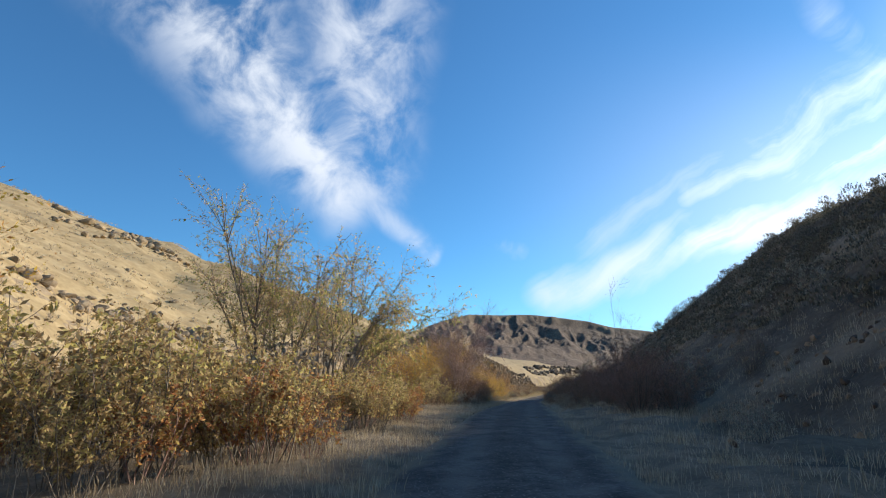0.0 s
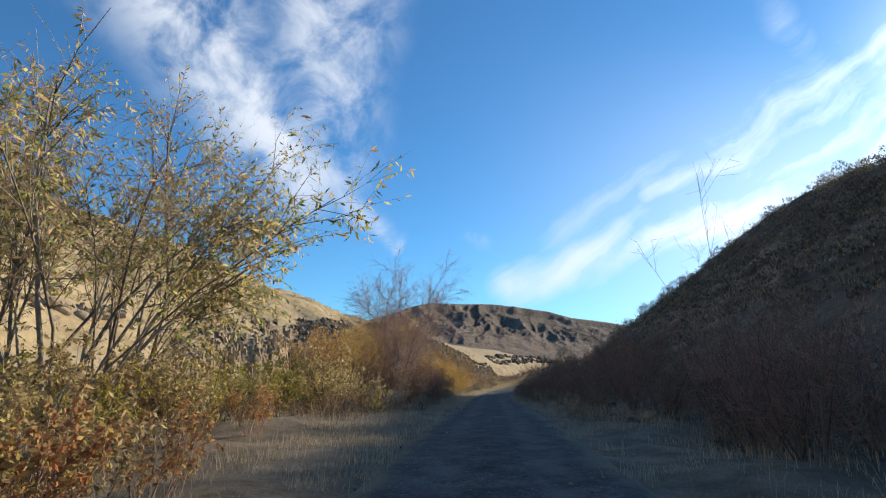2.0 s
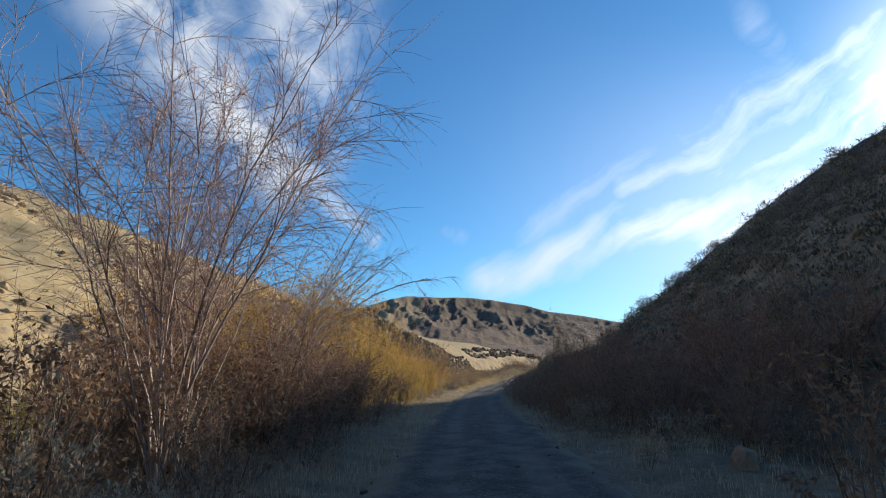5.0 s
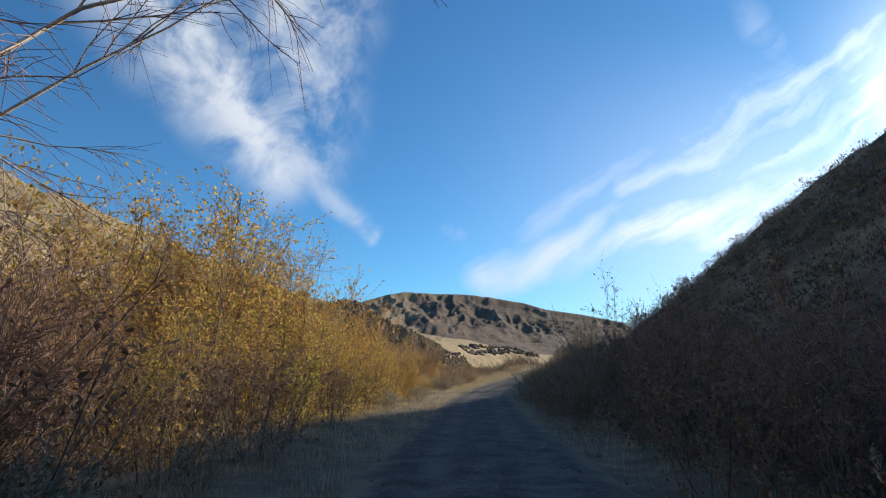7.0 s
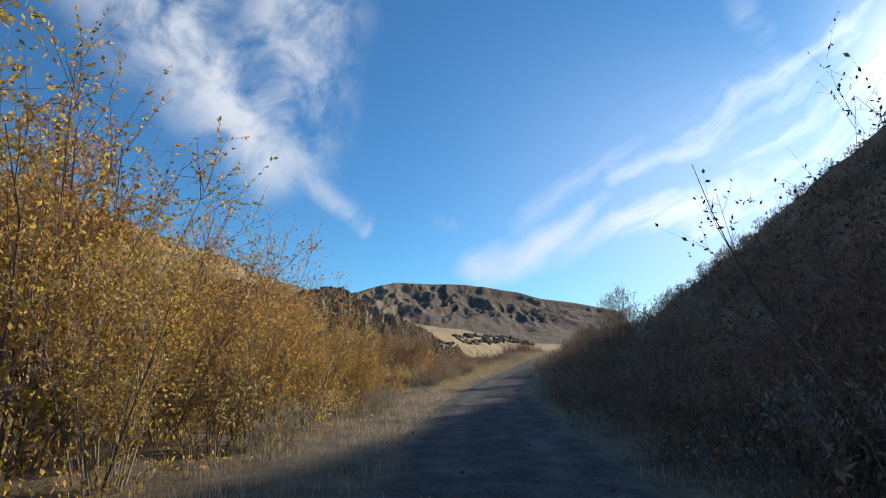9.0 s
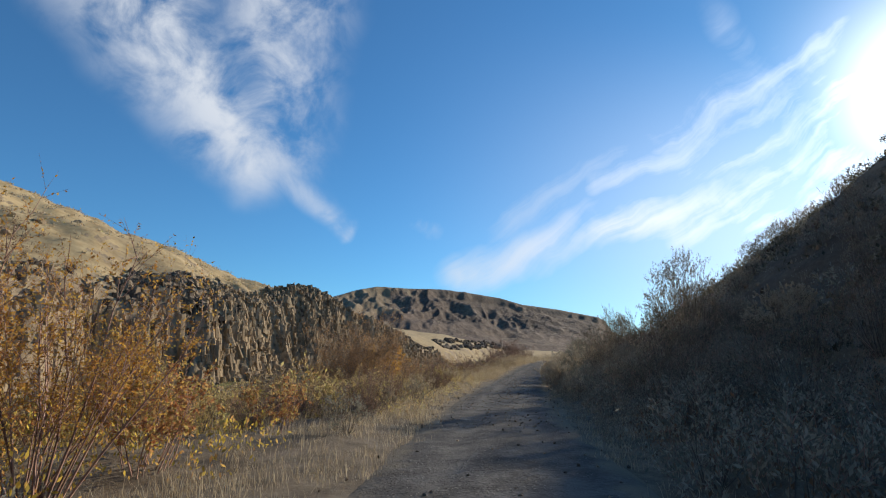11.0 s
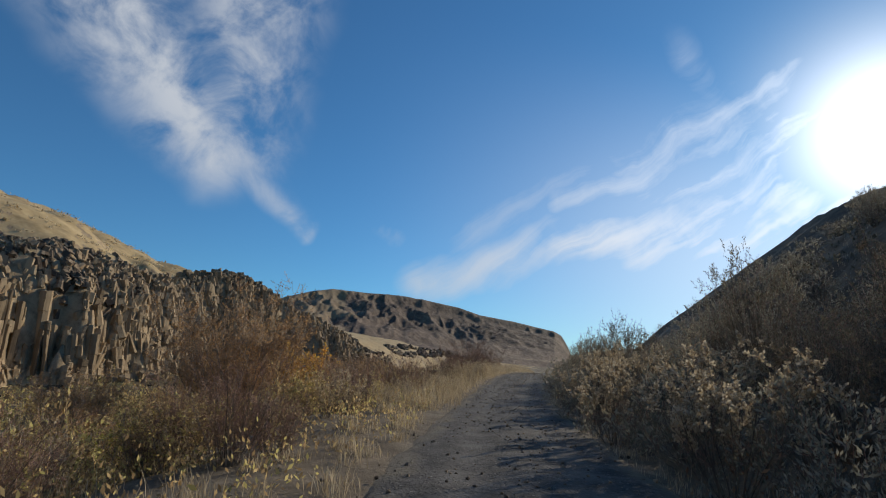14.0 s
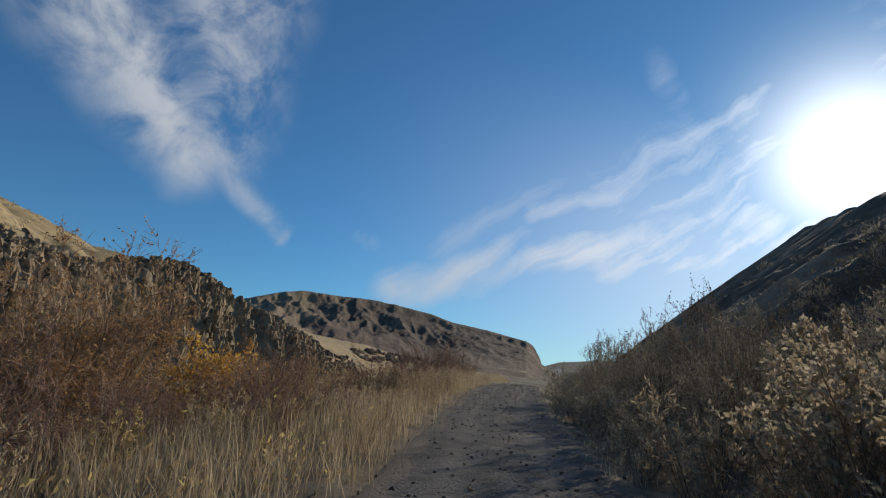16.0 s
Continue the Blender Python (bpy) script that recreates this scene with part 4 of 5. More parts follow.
twig = [(0.5, 44.5, 1.0, 2.4), (2.2, 46.0, 0.9, 0.4), (-0.8, 46.0, 1.1, 1.4), (1.2, 48.2, 1.1, 3.3), (2.6, 44.0, 0.7, 5.0), (3.0, 48.0, 0.8, 2.8), (0.5, 50.0, 1.0, 0.4), (2.6, 50.5, 0.85, 1.4), (3.2, 53.0, 0.95, 2.4), (-0.5, 53.2, 1.1, 3.4), (1.4, 48.8, 0.8, 4.4), (-1.8, 51.0, 1.1, 5.4), (3.9, 56.0, 0.85, 0.9), (2.6, 58.0, 1.0, 1.9), (1.0, 56.0, 1.1, 2.9), (2.0, 60.5, 1.0, 3.9)] + strew(7, -5.6, -3.8, 46, 56, 0.6, 1.0) + strew(9, -6.0, -3.9, 57, 70, 0.6, 1.0) + strew(5, -8, -5.5, 124, 140, 0.6, 0.9) + strew(20, -20, -8, 108, 150, 0.7, 1.1) + strew(10, -20, -8, 150, 170, 0.8, 1.4) \
    + strew(14, 3.6, 8.5, 24, 62, 0.6, 1.1) + strew(14, 2.6, 4.6, 54, 86, 0.6, 0.95) + strew(14, 4.2, 8, 56, 86, 0.8, 1.25)
sage = [(-1.2, 38.8, 1.0, 1.0), (-2.2, 36.8, 0.8, 2.2), (0.2, 42.0, 0.8, 0.4)] + strew(8, -4.6, -3.2, 40, 62, 0.5, 0.9) + strew(8, -4.4, -3.1, 74, 104, 0.5, 0.9) \
    + strew(26, 2.7, 8, 72, 118, 0.8, 1.4) + strew(26, 3.0, 9, 112, 156, 0.9, 1.7) + strew(34, 2.3, 4.4, 84, 150, 0.8, 1.2)  + strew(14, 3.2, 8, 10, 60, 0.5, 0.9) + strew(22, 2.5, 3.6, 82, 140, 0.35, 0.7)
dark = [(24.6, 109.5, 0.65, 5.0), (19.2, 93.3, 0.9, 0.7), (26.5, 111.5, 0.75, 0.2), (22.4, 98.5, 0.8, 1.3), (24.8, 100.5, 0.9, 3.0), (33.3, 129.5, 1.3, 2.0), (36.0, 133.0, 1.2, 4.0), (31.0, 124.5, 0.9, 1.0), (29.5, 116.5, 1.1, 5.0),
        (24.7, 83.9, 1.0, 0.6), (38.5, 141.0, 1.0, 2.2), (41.5, 146.0, 0.9, 3.3), (21.0, 91.5, 0.9, 4.1)] + strew(12, 5, 13, 58, 92, 0.45, 0.75) + strew(8, 6, 12, 92, 130, 0.5, 1.0) \
    + strew(8, 5, 12, 26, 58, 0.4, 0.7)
seed = [(26.6, 120.0, 1.35, 0.1), (22.7, 109.5, 1.2, 1.0), (24.0, 114.6, 1.15, 0.3), (25.0, 112.2, 1.2, 2.0), (28.9, 121.8, 1.3, 1.0), (28.4, 119.2, 1.0, 5.0), (30.0, 122.5, 1.0, 0.8)] + strew(8, 5, 12, 98, 112, 0.6, 1.0)
tan = strew(24, -9, -3.2, 98, 128, 0.45, 0.9) + strew(24, -5.2, -2.6, 127, 152, 0.5, 0.9) + [(27.3, 123.0, 1.25, 0.5), (24.0, 111.0, 0.8, 1.5), (27.0, 121.4, 0.9, 2.5), (29.2, 127.2, 1.0, 3.5)] + strew(10, -6, -3.4, 130, 150, 0.6, 1.0) + strew(8, 2.8, 4.2, 20, 70, 0.4, 0.7) + strew(10, -5, -3, 150, 215, 0.7, 1.2)
brownlet = strew(44, -9, -4.0, 105, 138, 0.3, 0.55) + strew(46, -14, -5.6, 100, 132, 0.45, 0.8) + strew(18, -20, -7, 86, 106, 0.6, 0.9) + strew(10, -15, -9, 104, 118, 0.6, 0.9) + strew(30, -34, -9.5, 104, 140, 0.7, 1.2) + strew(28, -34, -9, 138, 178, 1.0, 1.7) + strew(12, -24, -6, 176, 215, 1.0, 1.6)
limelet = strew(14, -22, -9, 106, 122, 0.8, 1.2) + strew(8, -26, -10, 122, 150, 0.8, 1.2)
sagelet = strew(95, 8, 42, 14, 150, 0.7, 1.5) + strew(14, 9, 40, 150, 230, 1.0, 1.8) + strew(40, -95, -48, 40, 170, 0.8, 1.7)
darklet = strew(70, 14, 48, 20, 132, 0.25, 0.6) + strew(80, 28, 54, 14, 110, 0.5, 0.95)
dome = [(12.9, 145.0, 1.85, 0.4), (11.5, 136.0, 0.75, 1.1), (15.2, 139.0, 0.65, 2.1), (8.0, 131.0, 0.6, 3.1), (13.4, 131.5, 0.5, 4.1), (18.2, 143.5, 0.6, 5.1), (5.0, 138.0, 0.8, 0.6), (10.4, 124.0, 0.45, 1.6), (3.0, 126.0, 0.6, 2.6), (10.6, 149.0, 1.25, 2.6), (24.5, 157.0, 1.05, 4.0), (22.3, 162.0, 1.15, 1.0), (27.5, 168.0, 0.95, 5.0), (20.0, 154.0, 1.0, 3.0), (30.0, 175.0, 1.0, 2.0)]
brush = strew(26, -9, -3.8, 96, 128, 0.32, 0.55) + [(8.4, 25.0, 0.95, 0.2), (9.9, 28.3, 1.1, 1.2), (10.6, 25.8, 0.9, 2.2), (11.4, 31.0, 1.2, 3.2), (9.4, 32.5, 0.8, 4.2), (12.6, 35.0, 1.2, 5.2), (11.0, 38.5, 0.9, 0.7)] \
    + strew(16, 6.2, 10.5, 50, 78, 1.0, 1.45) + strew(10, 3.6, 6, 46, 80, 0.6, 0.9) + strew(24, -8, -4.4, 118, 152, 0.4, 0.75) + strew(12, -10, -5, 150, 178, 0.9, 1.4) + strew(8, -7, -4.6, 46, 60, 0.8, 1.1)
sagetree = [(27.0, 105.0, 1.15, 0.2), (28.6, 115.0, 1.05, 2.2), (30.4, 112.0, 0.8, 3.2), (29.2, 108.0, 0.85, 0.8), (31.0, 119.5, 0.8, 5.0), (32.2, 130.0, 0.85, 1.6), (34.4, 134.5, 0.8, 2.6), (36.6, 140.0, 0.9, 0.6), (30.0, 125.0, 0.75, 4.0), (17.0, 80.0, 0.9, 4.6)]
tallsage = [(20.8, 99.0, 0.7, 3.6), (33.6, 135.0, 1.1, 0.9), (21.8, 96.5, 0.7, 0.5), (23.3, 99.5, 0.85, 1.7), (26.5, 107.0, 0.8, 2.9), (29.0, 112.0, 0.9, 4.1), (34.0, 124.5, 1.1, 0.2), (33.0, 128.0, 0.9, 3.0)] + strew(22, 4.0, 10, 86, 118, 0.4, 0.75) + strew(24, 4.0, 10, 116, 152, 0.55, 0.95)
farsage = strew(70, 8, 30, 96, 152, 0.5, 1.0) + strew(16, 10, 36, 60, 98, 0.5, 0.9)
creekside = strew(26, -16, -6, 98, 128, 0.45, 0.75) + strew(40, -38, -9, 102, 142, 0.8, 1.3) + strew(46, -42, -11, 140, 195, 0.8, 1.5)
for kind, spots in ((S_CREEK, creekside), (S_FARSAGE, farsage), (S_TALLSAGE, tallsage), (S_SAGETREE, sagetree), (S_DOME, dome), (S_BRUSH, brush), (S_BROWNLET, brownlet), (S_LIMELET, limelet), (S_SAGELET, sagelet), (S_DARKLET, darklet), (S_BROWN, brown), (S_RUST, rust), (S_LIME, lime), (S_ORANGE, orange), (S_TWIG, twig), (S_SAGE, sage), (S_DARK, dark), (S_SEED, seed), (S_TAN, tan)):
    plant_copies(kind, spots)


# ---- dry grass ----
def grass(name, label, spots, blades, tall, wide, mat, seed):
    """Tufts of single bent blades, joined into one mesh. spots: rows of x, y, size."""
    r = np.random.default_rng(seed)
    S = np.array(spots)
    n = len(S) * blades
    base = np.repeat(S[:, :2], blades, 0) + r.normal(0, 0.34, (n, 2)) * np.repeat(S[:, 2:3], blades, 0)
    z = np.repeat(height(S[:, 0], S[:, 1]), blades) - 0.03
    a, lean = r.uniform(0, 6.283, n), r.uniform(0.05, 0.8, n)
    L = tall * r.uniform(0.35, 1.15, n) * np.repeat(S[:, 2], blades)
    dx, dy = np.cos(a) * lean * L, np.sin(a) * lean * L
    sx, sy = -np.sin(a) * wide, np.cos(a) * wide
    rise = np.sqrt(1 - lean ** 2 * 0.6) * L
    bx, by, bz = base[:, 0] + dx * 0.38, base[:, 1] + dy * 0.38, z + rise * 0.6
    v0 = np.stack([base[:, 0] - sx, base[:, 1] - sy, z], -1)
    v1 = np.stack([base[:, 0] + sx, base[:, 1] + sy, z], -1)
    v2 = np.stack([bx + sx, by + sy, bz], -1)
    v3 = np.stack([bx - sx, by - sy, bz], -1)
    v4 = np.stack([base[:, 0] + dx, base[:, 1] + dy, z + rise], -1)
    v = np.stack([v0, v1, v2, v3, v4], 1).reshape(-1, 3)
    i = np.arange(n)[:, None] * 5
    f = (i + np.array([0, 1, 2, 3])).tolist() + (i + np.array([3, 2, 4])).tolist()
    tagged(new(name, mesh_of(name, v.tolist(), f, [mat])), label, "grass", kind="stuff")


def tufts(n, u0, u1, y0, y1, s0=0.6, s1=1.2):
    out = []
    for _ in range(n):
        x, y = beside(rnd.uniform(u0, u1), rnd.uniform(y0, y1))
        out.append((x, y, rnd.uniform(s0, s1)))
    return out


grass("verge_grass", "straw-coloured bunchgrass along the road's edge", tufts(1000, -4.6, -1.95, 4, 100, 0.35, 0.9) + tufts(650, 1.9, 4.5, 4, 130, 0.35, 0.8), 34, 0.36, 0.003, L_STRAW, 1)
grass("tall_dry_grass", "tall pale dry grass beside the track", tufts(80, -3.6, -2.2, 96, 120, 0.2, 0.45) + tufts(520, -5.2, -2.3, 120, 156, 0.35, 0.95) + tufts(220, -8, -5, 126, 156, 0.6, 1.15) + tufts(60, -14, -5, 100, 150, 0.4, 0.8) + tufts(350, -7, -2.4, 150, 230, 0.7, 1.3), 44, 1.0, 0.0042, L_STRAW, 2)
grass("thicket_grass", "matted dry grass under the creekside thicket", tufts(1000, -16, -4, 5, 105, 0.6, 1.2) + tufts(150, -30, -5, 100, 175, 0.7, 1.2), 24, 0.45, 0.0035, L_STRAW, 3)
grass("slope_grass", "sparse dry bunchgrass on the shaded slope", tufts(2200, 4, 24, 0, 60, 0.5, 1.0) + tufts(500, 6, 40, 70, 140, 0.6, 1.1), 18, 0.45, 0.005, L_STRAW, 4)
reeds = tufts(170, -13, -7.5, 101, 112, 0.8, 1.3)
grass("reeds", "pale feathery reeds in the creek bottom", reeds, 46, 1.7, 0.005, L_STRAW, 5)


def scrub(name, label, spots, leaves, reach, size, mat, seed, lift=0.0):
    """Low clumps of leaves and stalks hugging a far slope, joined into one mesh. spots: rows of x, y, size."""
    p = Plant(seed)
    S = np.array(spots)
    z = height(S[:, 0], S[:, 1])
    n = len(S) * leaves
    k = np.repeat(S[:, 2], leaves)[:, None]
    at = np.repeat(np.stack([S[:, 0], S[:, 1], z], -1), leaves, 0) + p.r.normal(0, 1, (n, 3)) * np.array([reach, reach, reach * 0.5]) * k
    at[:, 2] += np.abs(p.r.normal(0, 1, n)) * lift * k[:, 0]
    at[:, 2] = np.maximum(at[:, 2], np.repeat(z, leaves) - 0.05)
    p.leaves(at, np.tile((0, 0, 0.8), (n, 1)), size, size * 0.45, -0.2)
    tagged(new(name, mesh_of(name, np.concatenate(p.lv), np.concatenate(p.lf), [mat])), label, "scrub", kind="stuff")


def hill_spots(n, x0, x1, y0, y1, s0, s1):
    return [(rnd.uniform(x0, x1), rnd.uniform(y0, y1), rnd.uniform(s0, s1)) for _ in range(n)]


scrub("slope_scrub", "low dark scrub over the shaded slope", tufts(1500, 15, 32, 8, 60, 0.4, 1.2) + tufts(2200, 26, 56, 8, 75, 0.6, 1.7) + tufts(1800, 15, 50, 60, 150, 0.5, 1.5) + tufts(1600, 9, 30, 52, 104, 0.4, 1.0), 18, 0.35, 0.26, L_DARK, 61)
scrub("slope_sage", "grey sage clumps over the shaded slope", tufts(800, 15, 50, 8, 170, 0.5, 1.3), 16, 0.3, 0.22, L_SAGE, 62)
scrub("thicket_brush", "grey-brown dead brush under the creekside trees", tufts(450, -9.5, -4.4, 30, 62, 0.5, 1.2), 30, 0.3, 0.10, L_DRY, 67, 0.3)
scrub("grove_brush", "low golden suckers under the willow thicket", tufts(420, -9.5, -4.0, 60, 92, 0.5, 1.2), 30, 0.3, 0.09, L_GOLD, 70, 0.4)
scrub("roadside_brush", "low grey-brown brush packed along the slope side of the track", tufts(500, 2.9, 9, 50, 96, 0.5, 1.2) + tufts(180, 2.2, 14, 94, 150, 0.5, 1.2), 30, 0.32, 0.09, L_DRY, 68, 0.3)
scrub("roadside_sage", "low grey-green sage packed along the slope side of the track", tufts(350, 2.4, 10, 66, 100, 0.5, 1.1) + tufts(700, 2.3, 15, 96, 152, 0.5, 1.2), 30, 0.32, 0.085, L_SAGE, 69, 0.3)
scrub("verge_brush", "low brown brush along the creek side of the track", tufts(520, -6.5, -2.5, 97, 150, 0.35, 0.8), 30, 0.3, 0.08, L_BROWN, 71, 0.35)
creek = tufts(900, -48, -14, 2, 100, 0.5, 1.4) + tufts(1200, -50, -8, 98, 145, 0.5, 1.4) + tufts(1500, -50, -8, 145, 210, 0.8, 1.8)
scrub("creek_thicket", "matted brown brush over the creek bottom", creek, 36, 0.6, 0.22, L_BROWN, 65, 0.7)
scrub("creek_greenery", "yellow-green weeds along the creek bottom", tufts(420, -24, -8, 98, 128, 0.5, 1.2) + tufts(150, -34, -10, 128, 175, 0.6, 1.3), 24, 0.4, 0.13, L_LIME, 66, 0.3)
grassy = [q for q in hill_spots(5200, -170, 30, 40, 330, 0.6, 1.5) if behind_toe(np.array(q[0]), np.array(q[1])) > 4]
scrub("hill_bunchgrass", "tan bunchgrass over the sunlit slope", grassy, 10, 0.35, 0.5, L_STRAW, 63)
patch = [(rnd.gauss(-56.0, 6.0), rnd.gauss(188.0, 5.0), rnd.uniform(0.7, 1.3)) for _ in range(130)] + [(rnd.gauss(-84.0, 5.0), rnd.gauss(196.0, 5.0), rnd.uniform(0.7, 1.3)) for _ in range(60)]
scrub("hill_patch", "dark brush patches on the grass slope", patch, 26, 0.5, 0.32, L_DRY, 72, 0.4)
scrub("hill_brush", "small brown brush dotted over the sunlit slope", grassy[::6], 10, 0.4, 0.4, L_BROWN, 64)

# ---- basalt ----
def column_mesh(seed):
    """A tall many-sided basalt column with cross joints, one metre high and about one wide, broken off at the top."""
    r = random.Random(seed)
    sides, levels = r.choice((5, 5, 6, 6, 7)), 9
    rad = [0.5 * r.uniform(0.78, 1.18) for _ in range(sides)]
    ang = [6.283 * (j + 0.22 * r.uniform(-1, 1)) / sides for j in range(sides)]
    verts, faces = [], []
    sx = sy = 0.0
    g = 1.0
    for k in range(levels):
        z = k / (levels - 1) + (r.uniform(-0.04, 0.04) if 0 < k < levels - 1 else 0)
        for half in (0, 1):
            # a cross joint: the next drum sits a little askew
            if half:
                sx, sy, g = sx + r.uniform(-0.07, 0.07), sy + r.uniform(-0.07, 0.07), min(1.05, max(0.72, g * r.uniform(0.88, 1.08)))
            for q, a in zip(rad, ang):
                w = q * g * r.uniform(0.95, 1.04)
                top = r.uniform(-0.06, 0.015) if k == levels - 1 else 0.0
                verts.append((sx + w * math.cos(a), sy + w * math.sin(a), z + 0.006 * half + top))
    rings = levels * 2
    for k in range(rings - 1):
        for j in range(sides):
            a, b = k * sides + j, k * sides + (j + 1) % sides
            faces.append((a, b, b + sides, a + sides))
    faces.append(tuple(range((rings - 1) * sides, rings * sides)))
    return mesh_of("column", verts, faces, [M_BASALT])


def rock_mesh(seed, flat=0.75):
    r = random.Random(seed)
    bm = bmesh.new()
    bmesh.ops.create_icosphere(bm, subdivisions=2, radius=0.5)
    cuts = [(Vector((r.uniform(-1, 1), r.uniform(-1, 1), r.uniform(-1, 1))).normalized(), r.uniform(0.24, 0.42)) for _ in range(11)]
    for v in bm.verts:
        for n, d in cuts:
            over = v.co.dot(n) - d
            if over > 0:
                v.co -= n * over
        v.co.z *= flat
        v.co += Vector((r.uniform(-1, 1), r.uniform(-1, 1), r.uniform(-1, 1))) * 0.012
    me = bpy.data.meshes.new("rock")
    bm.to_mesh(me)
    bm.free()
    me.materials.append(M_BASALT)
    return me


COLUMNS = [column_mesh(100 + k) for k in range(12)]
ROCKS = [rock_mesh(200 + k, random.Random(k).uniform(0.55, 0.95)) for k in range(10)]
cliff = tagged(new("basalt_cliff"), "brown basalt cliff of broken upright columns", "cliff")


def toe_at(s):
    """Place on the foot line at s metres along it from its bend below the hill, and the way into the hill."""
    run = 0.0
    pts = TOE[3:]
    for (ax, ay), (bx, by) in zip(pts, pts[1:]):
        L = math.hypot(bx - ax, by - ay)
        if run + L >= s:
            t = (s - run) / L
            return ax + (bx - ax) * t, ay + (by - ay) * t, -(by - ay) / L, (bx - ax) / L
        run += L


def contour(x, y, nx, ny, reach=7):
    """Step along the way into the hill until the rock face begins."""
    t = np.arange(-reach, reach, 0.25)
    X, Y = x + t * nx, y + t * ny
    d = behind_toe(X, Y) + 2.2 * waves(X, Y, 17, 7) + 0.8 * waves(X, Y, 5, 8)
    k = int(np.argmax(d > 0.3))
    return float(X[k]), float(Y[k])


def on_face(x, y, nx, ny):
    """Rows of how far in and how high the face is, from its foot to its rim."""
    t = np.arange(-1.5, 3.6, 0.3)
    return t, height(x + t * nx, y + t * ny)


r2 = random.Random(77)


def column_row(s, last, into0, into1, low, high, wide0, wide1, step):
    """A row of upright columns against the face. low, high: where their tops lie between its foot and its rim."""
    while s < last:
        x, y, nx, ny = toe_at(s)
        x, y = contour(x, y, nx, ny)
        t, z = on_face(x, y, nx, ny)
        tall = float(z[-1] - z[0])
        wide = r2.uniform(wide0, wide1)
        zl, zh = float(z[0]) - 0.9, float(z[0]) + tall * r2.uniform(low, high)
        into = r2.uniform(into0, into1)
        lean = r2.uniform(0.03, 0.12) + 0.10 * max(0.0, (s - 90) / 30) * r2.random()
        ob = new("column", r2.choice(COLUMNS))
        tilt = Matrix.Rotation(lean, 4, Vector((-ny, nx, 0))) @ Matrix.Rotation(r2.uniform(-0.03, 0.10 if s > 92 else 0.03), 4, Vector((nx, ny, 0)))
        ob.matrix_basis = Matrix.Translation((x + nx * into, y + ny * into, zl)) @ tilt @ Matrix.Rotation(r2.uniform(0, 6.28), 4, "Z") @ Matrix.Diagonal((wide, wide * r2.uniform(0.8, 1.15), zh - zl, 1))
        ob.parent = cliff
        s += wide * r2.uniform(*step)


column_row(38.0, 122, 1.5, 2.3, 0.92, 1.04, 1.0, 1.8, (0.62, 0.95))
column_row(38.5, 122, 0.5, 1.3, 0.55, 1.0, 0.8, 1.5, (0.7, 1.5))
column_row(39.0, 122, -0.2, 0.5, 0.12, 0.6, 0.8, 1.6, (0.9, 2.2))

# talus and the blocky rim, too many to count


def rubble(name, label, spots, size0, size1, seed, upright=1.0, tip=0.5):
    """Angular stones joined into one mesh. spots: rows of x, y, lift."""
    rr = random.Random(seed)
    verts, faces, off = [], [], 0
    shapes = [(np.array([v.co[:] for v in m.vertices]), [tuple(p.vertices) for p in m.polygons]) for m in (BLOCKS if upright > 1.1 else SMALL)]
    zs = height(np.array([q[0] for q in spots]), np.array([q[1] for q in spots]))
    for (x, y, lift), z in zip(spots, zs):
        V, F = rr.choice(shapes)
        k = rr.uniform(size0, size1)
        rot = np.array(Euler((rr.uniform(-tip, tip), rr.uniform(-tip, tip), rr.uniform(0, 6.28))).to_matrix())
        W = (V * np.array([k, k * rr.uniform(0.7, 1.1), k * rr.uniform(0.7, 1.3) * upright])) @ rot.T + np.array([x, y, z + lift * k])
        verts.append(W)
        faces += [tuple(i + off for i in f) for f in F]
        off += len(V)
    tagged(new(name, mesh_of(name, np.concatenate(verts).tolist(), faces, [M_BASALT if upright > 1.2 else M_RUBBLE])), label, "rocks", kind="stuff")


def small_rock(seed):
    r = random.Random(seed)
    bm = bmesh.new()
    bmesh.ops.create_icosphere(bm, subdivisions=1, radius=0.5)
    cuts = [(Vector((r.uniform(-1, 1), r.uniform(-1, 1), r.uniform(-1, 1))).normalized(), r.uniform(0.22, 0.4)) for _ in range(7)]
    for v in bm.verts:
        for n, d in cuts:
            over = v.co.dot(n) - d
            if over > 0:
                v.co -= n * over
    me = bpy.data.meshes.new("stone")
    bm.to_mesh(me)
    bm.free()
    return me


def block(seed):
    """A broken angular prism of basalt."""
    r = random.Random(seed)
    sides = r.choice((4, 5, 5, 6))
    turn = r.uniform(0, 6.28)
    ring = [(0.5 * r.uniform(0.75, 1.1), turn + 6.283 * (j + r.uniform(-0.22, 0.22)) / sides) for j in range(sides)]
    tip = (r.uniform(-0.35, 0.35), r.uniform(-0.35, 0.35))
    verts = []
    for z, g in ((-0.5, 1.0), (0.15, r.uniform(0.9, 1.0)), (0.5, r.uniform(0.7, 0.95))):
        for q, a in ring:
            x, y = q * g * math.cos(a), q * g * math.sin(a)
            verts.append((x, y, z + (0.35 * (x * tip[0] + y * tip[1]) + r.uniform(-0.06, 0.06) if z > 0.4 else 0)))
    faces = [(k * sides + j, k * sides + (j + 1) % sides, (k + 1) * sides + (j + 1) % sides, (k + 1) * sides + j) for k in range(2) for j in range(sides)]
    faces.append(tuple(range(2 * sides, 3 * sides)))
    return mesh_of("block", verts, faces, [M_BASALT])


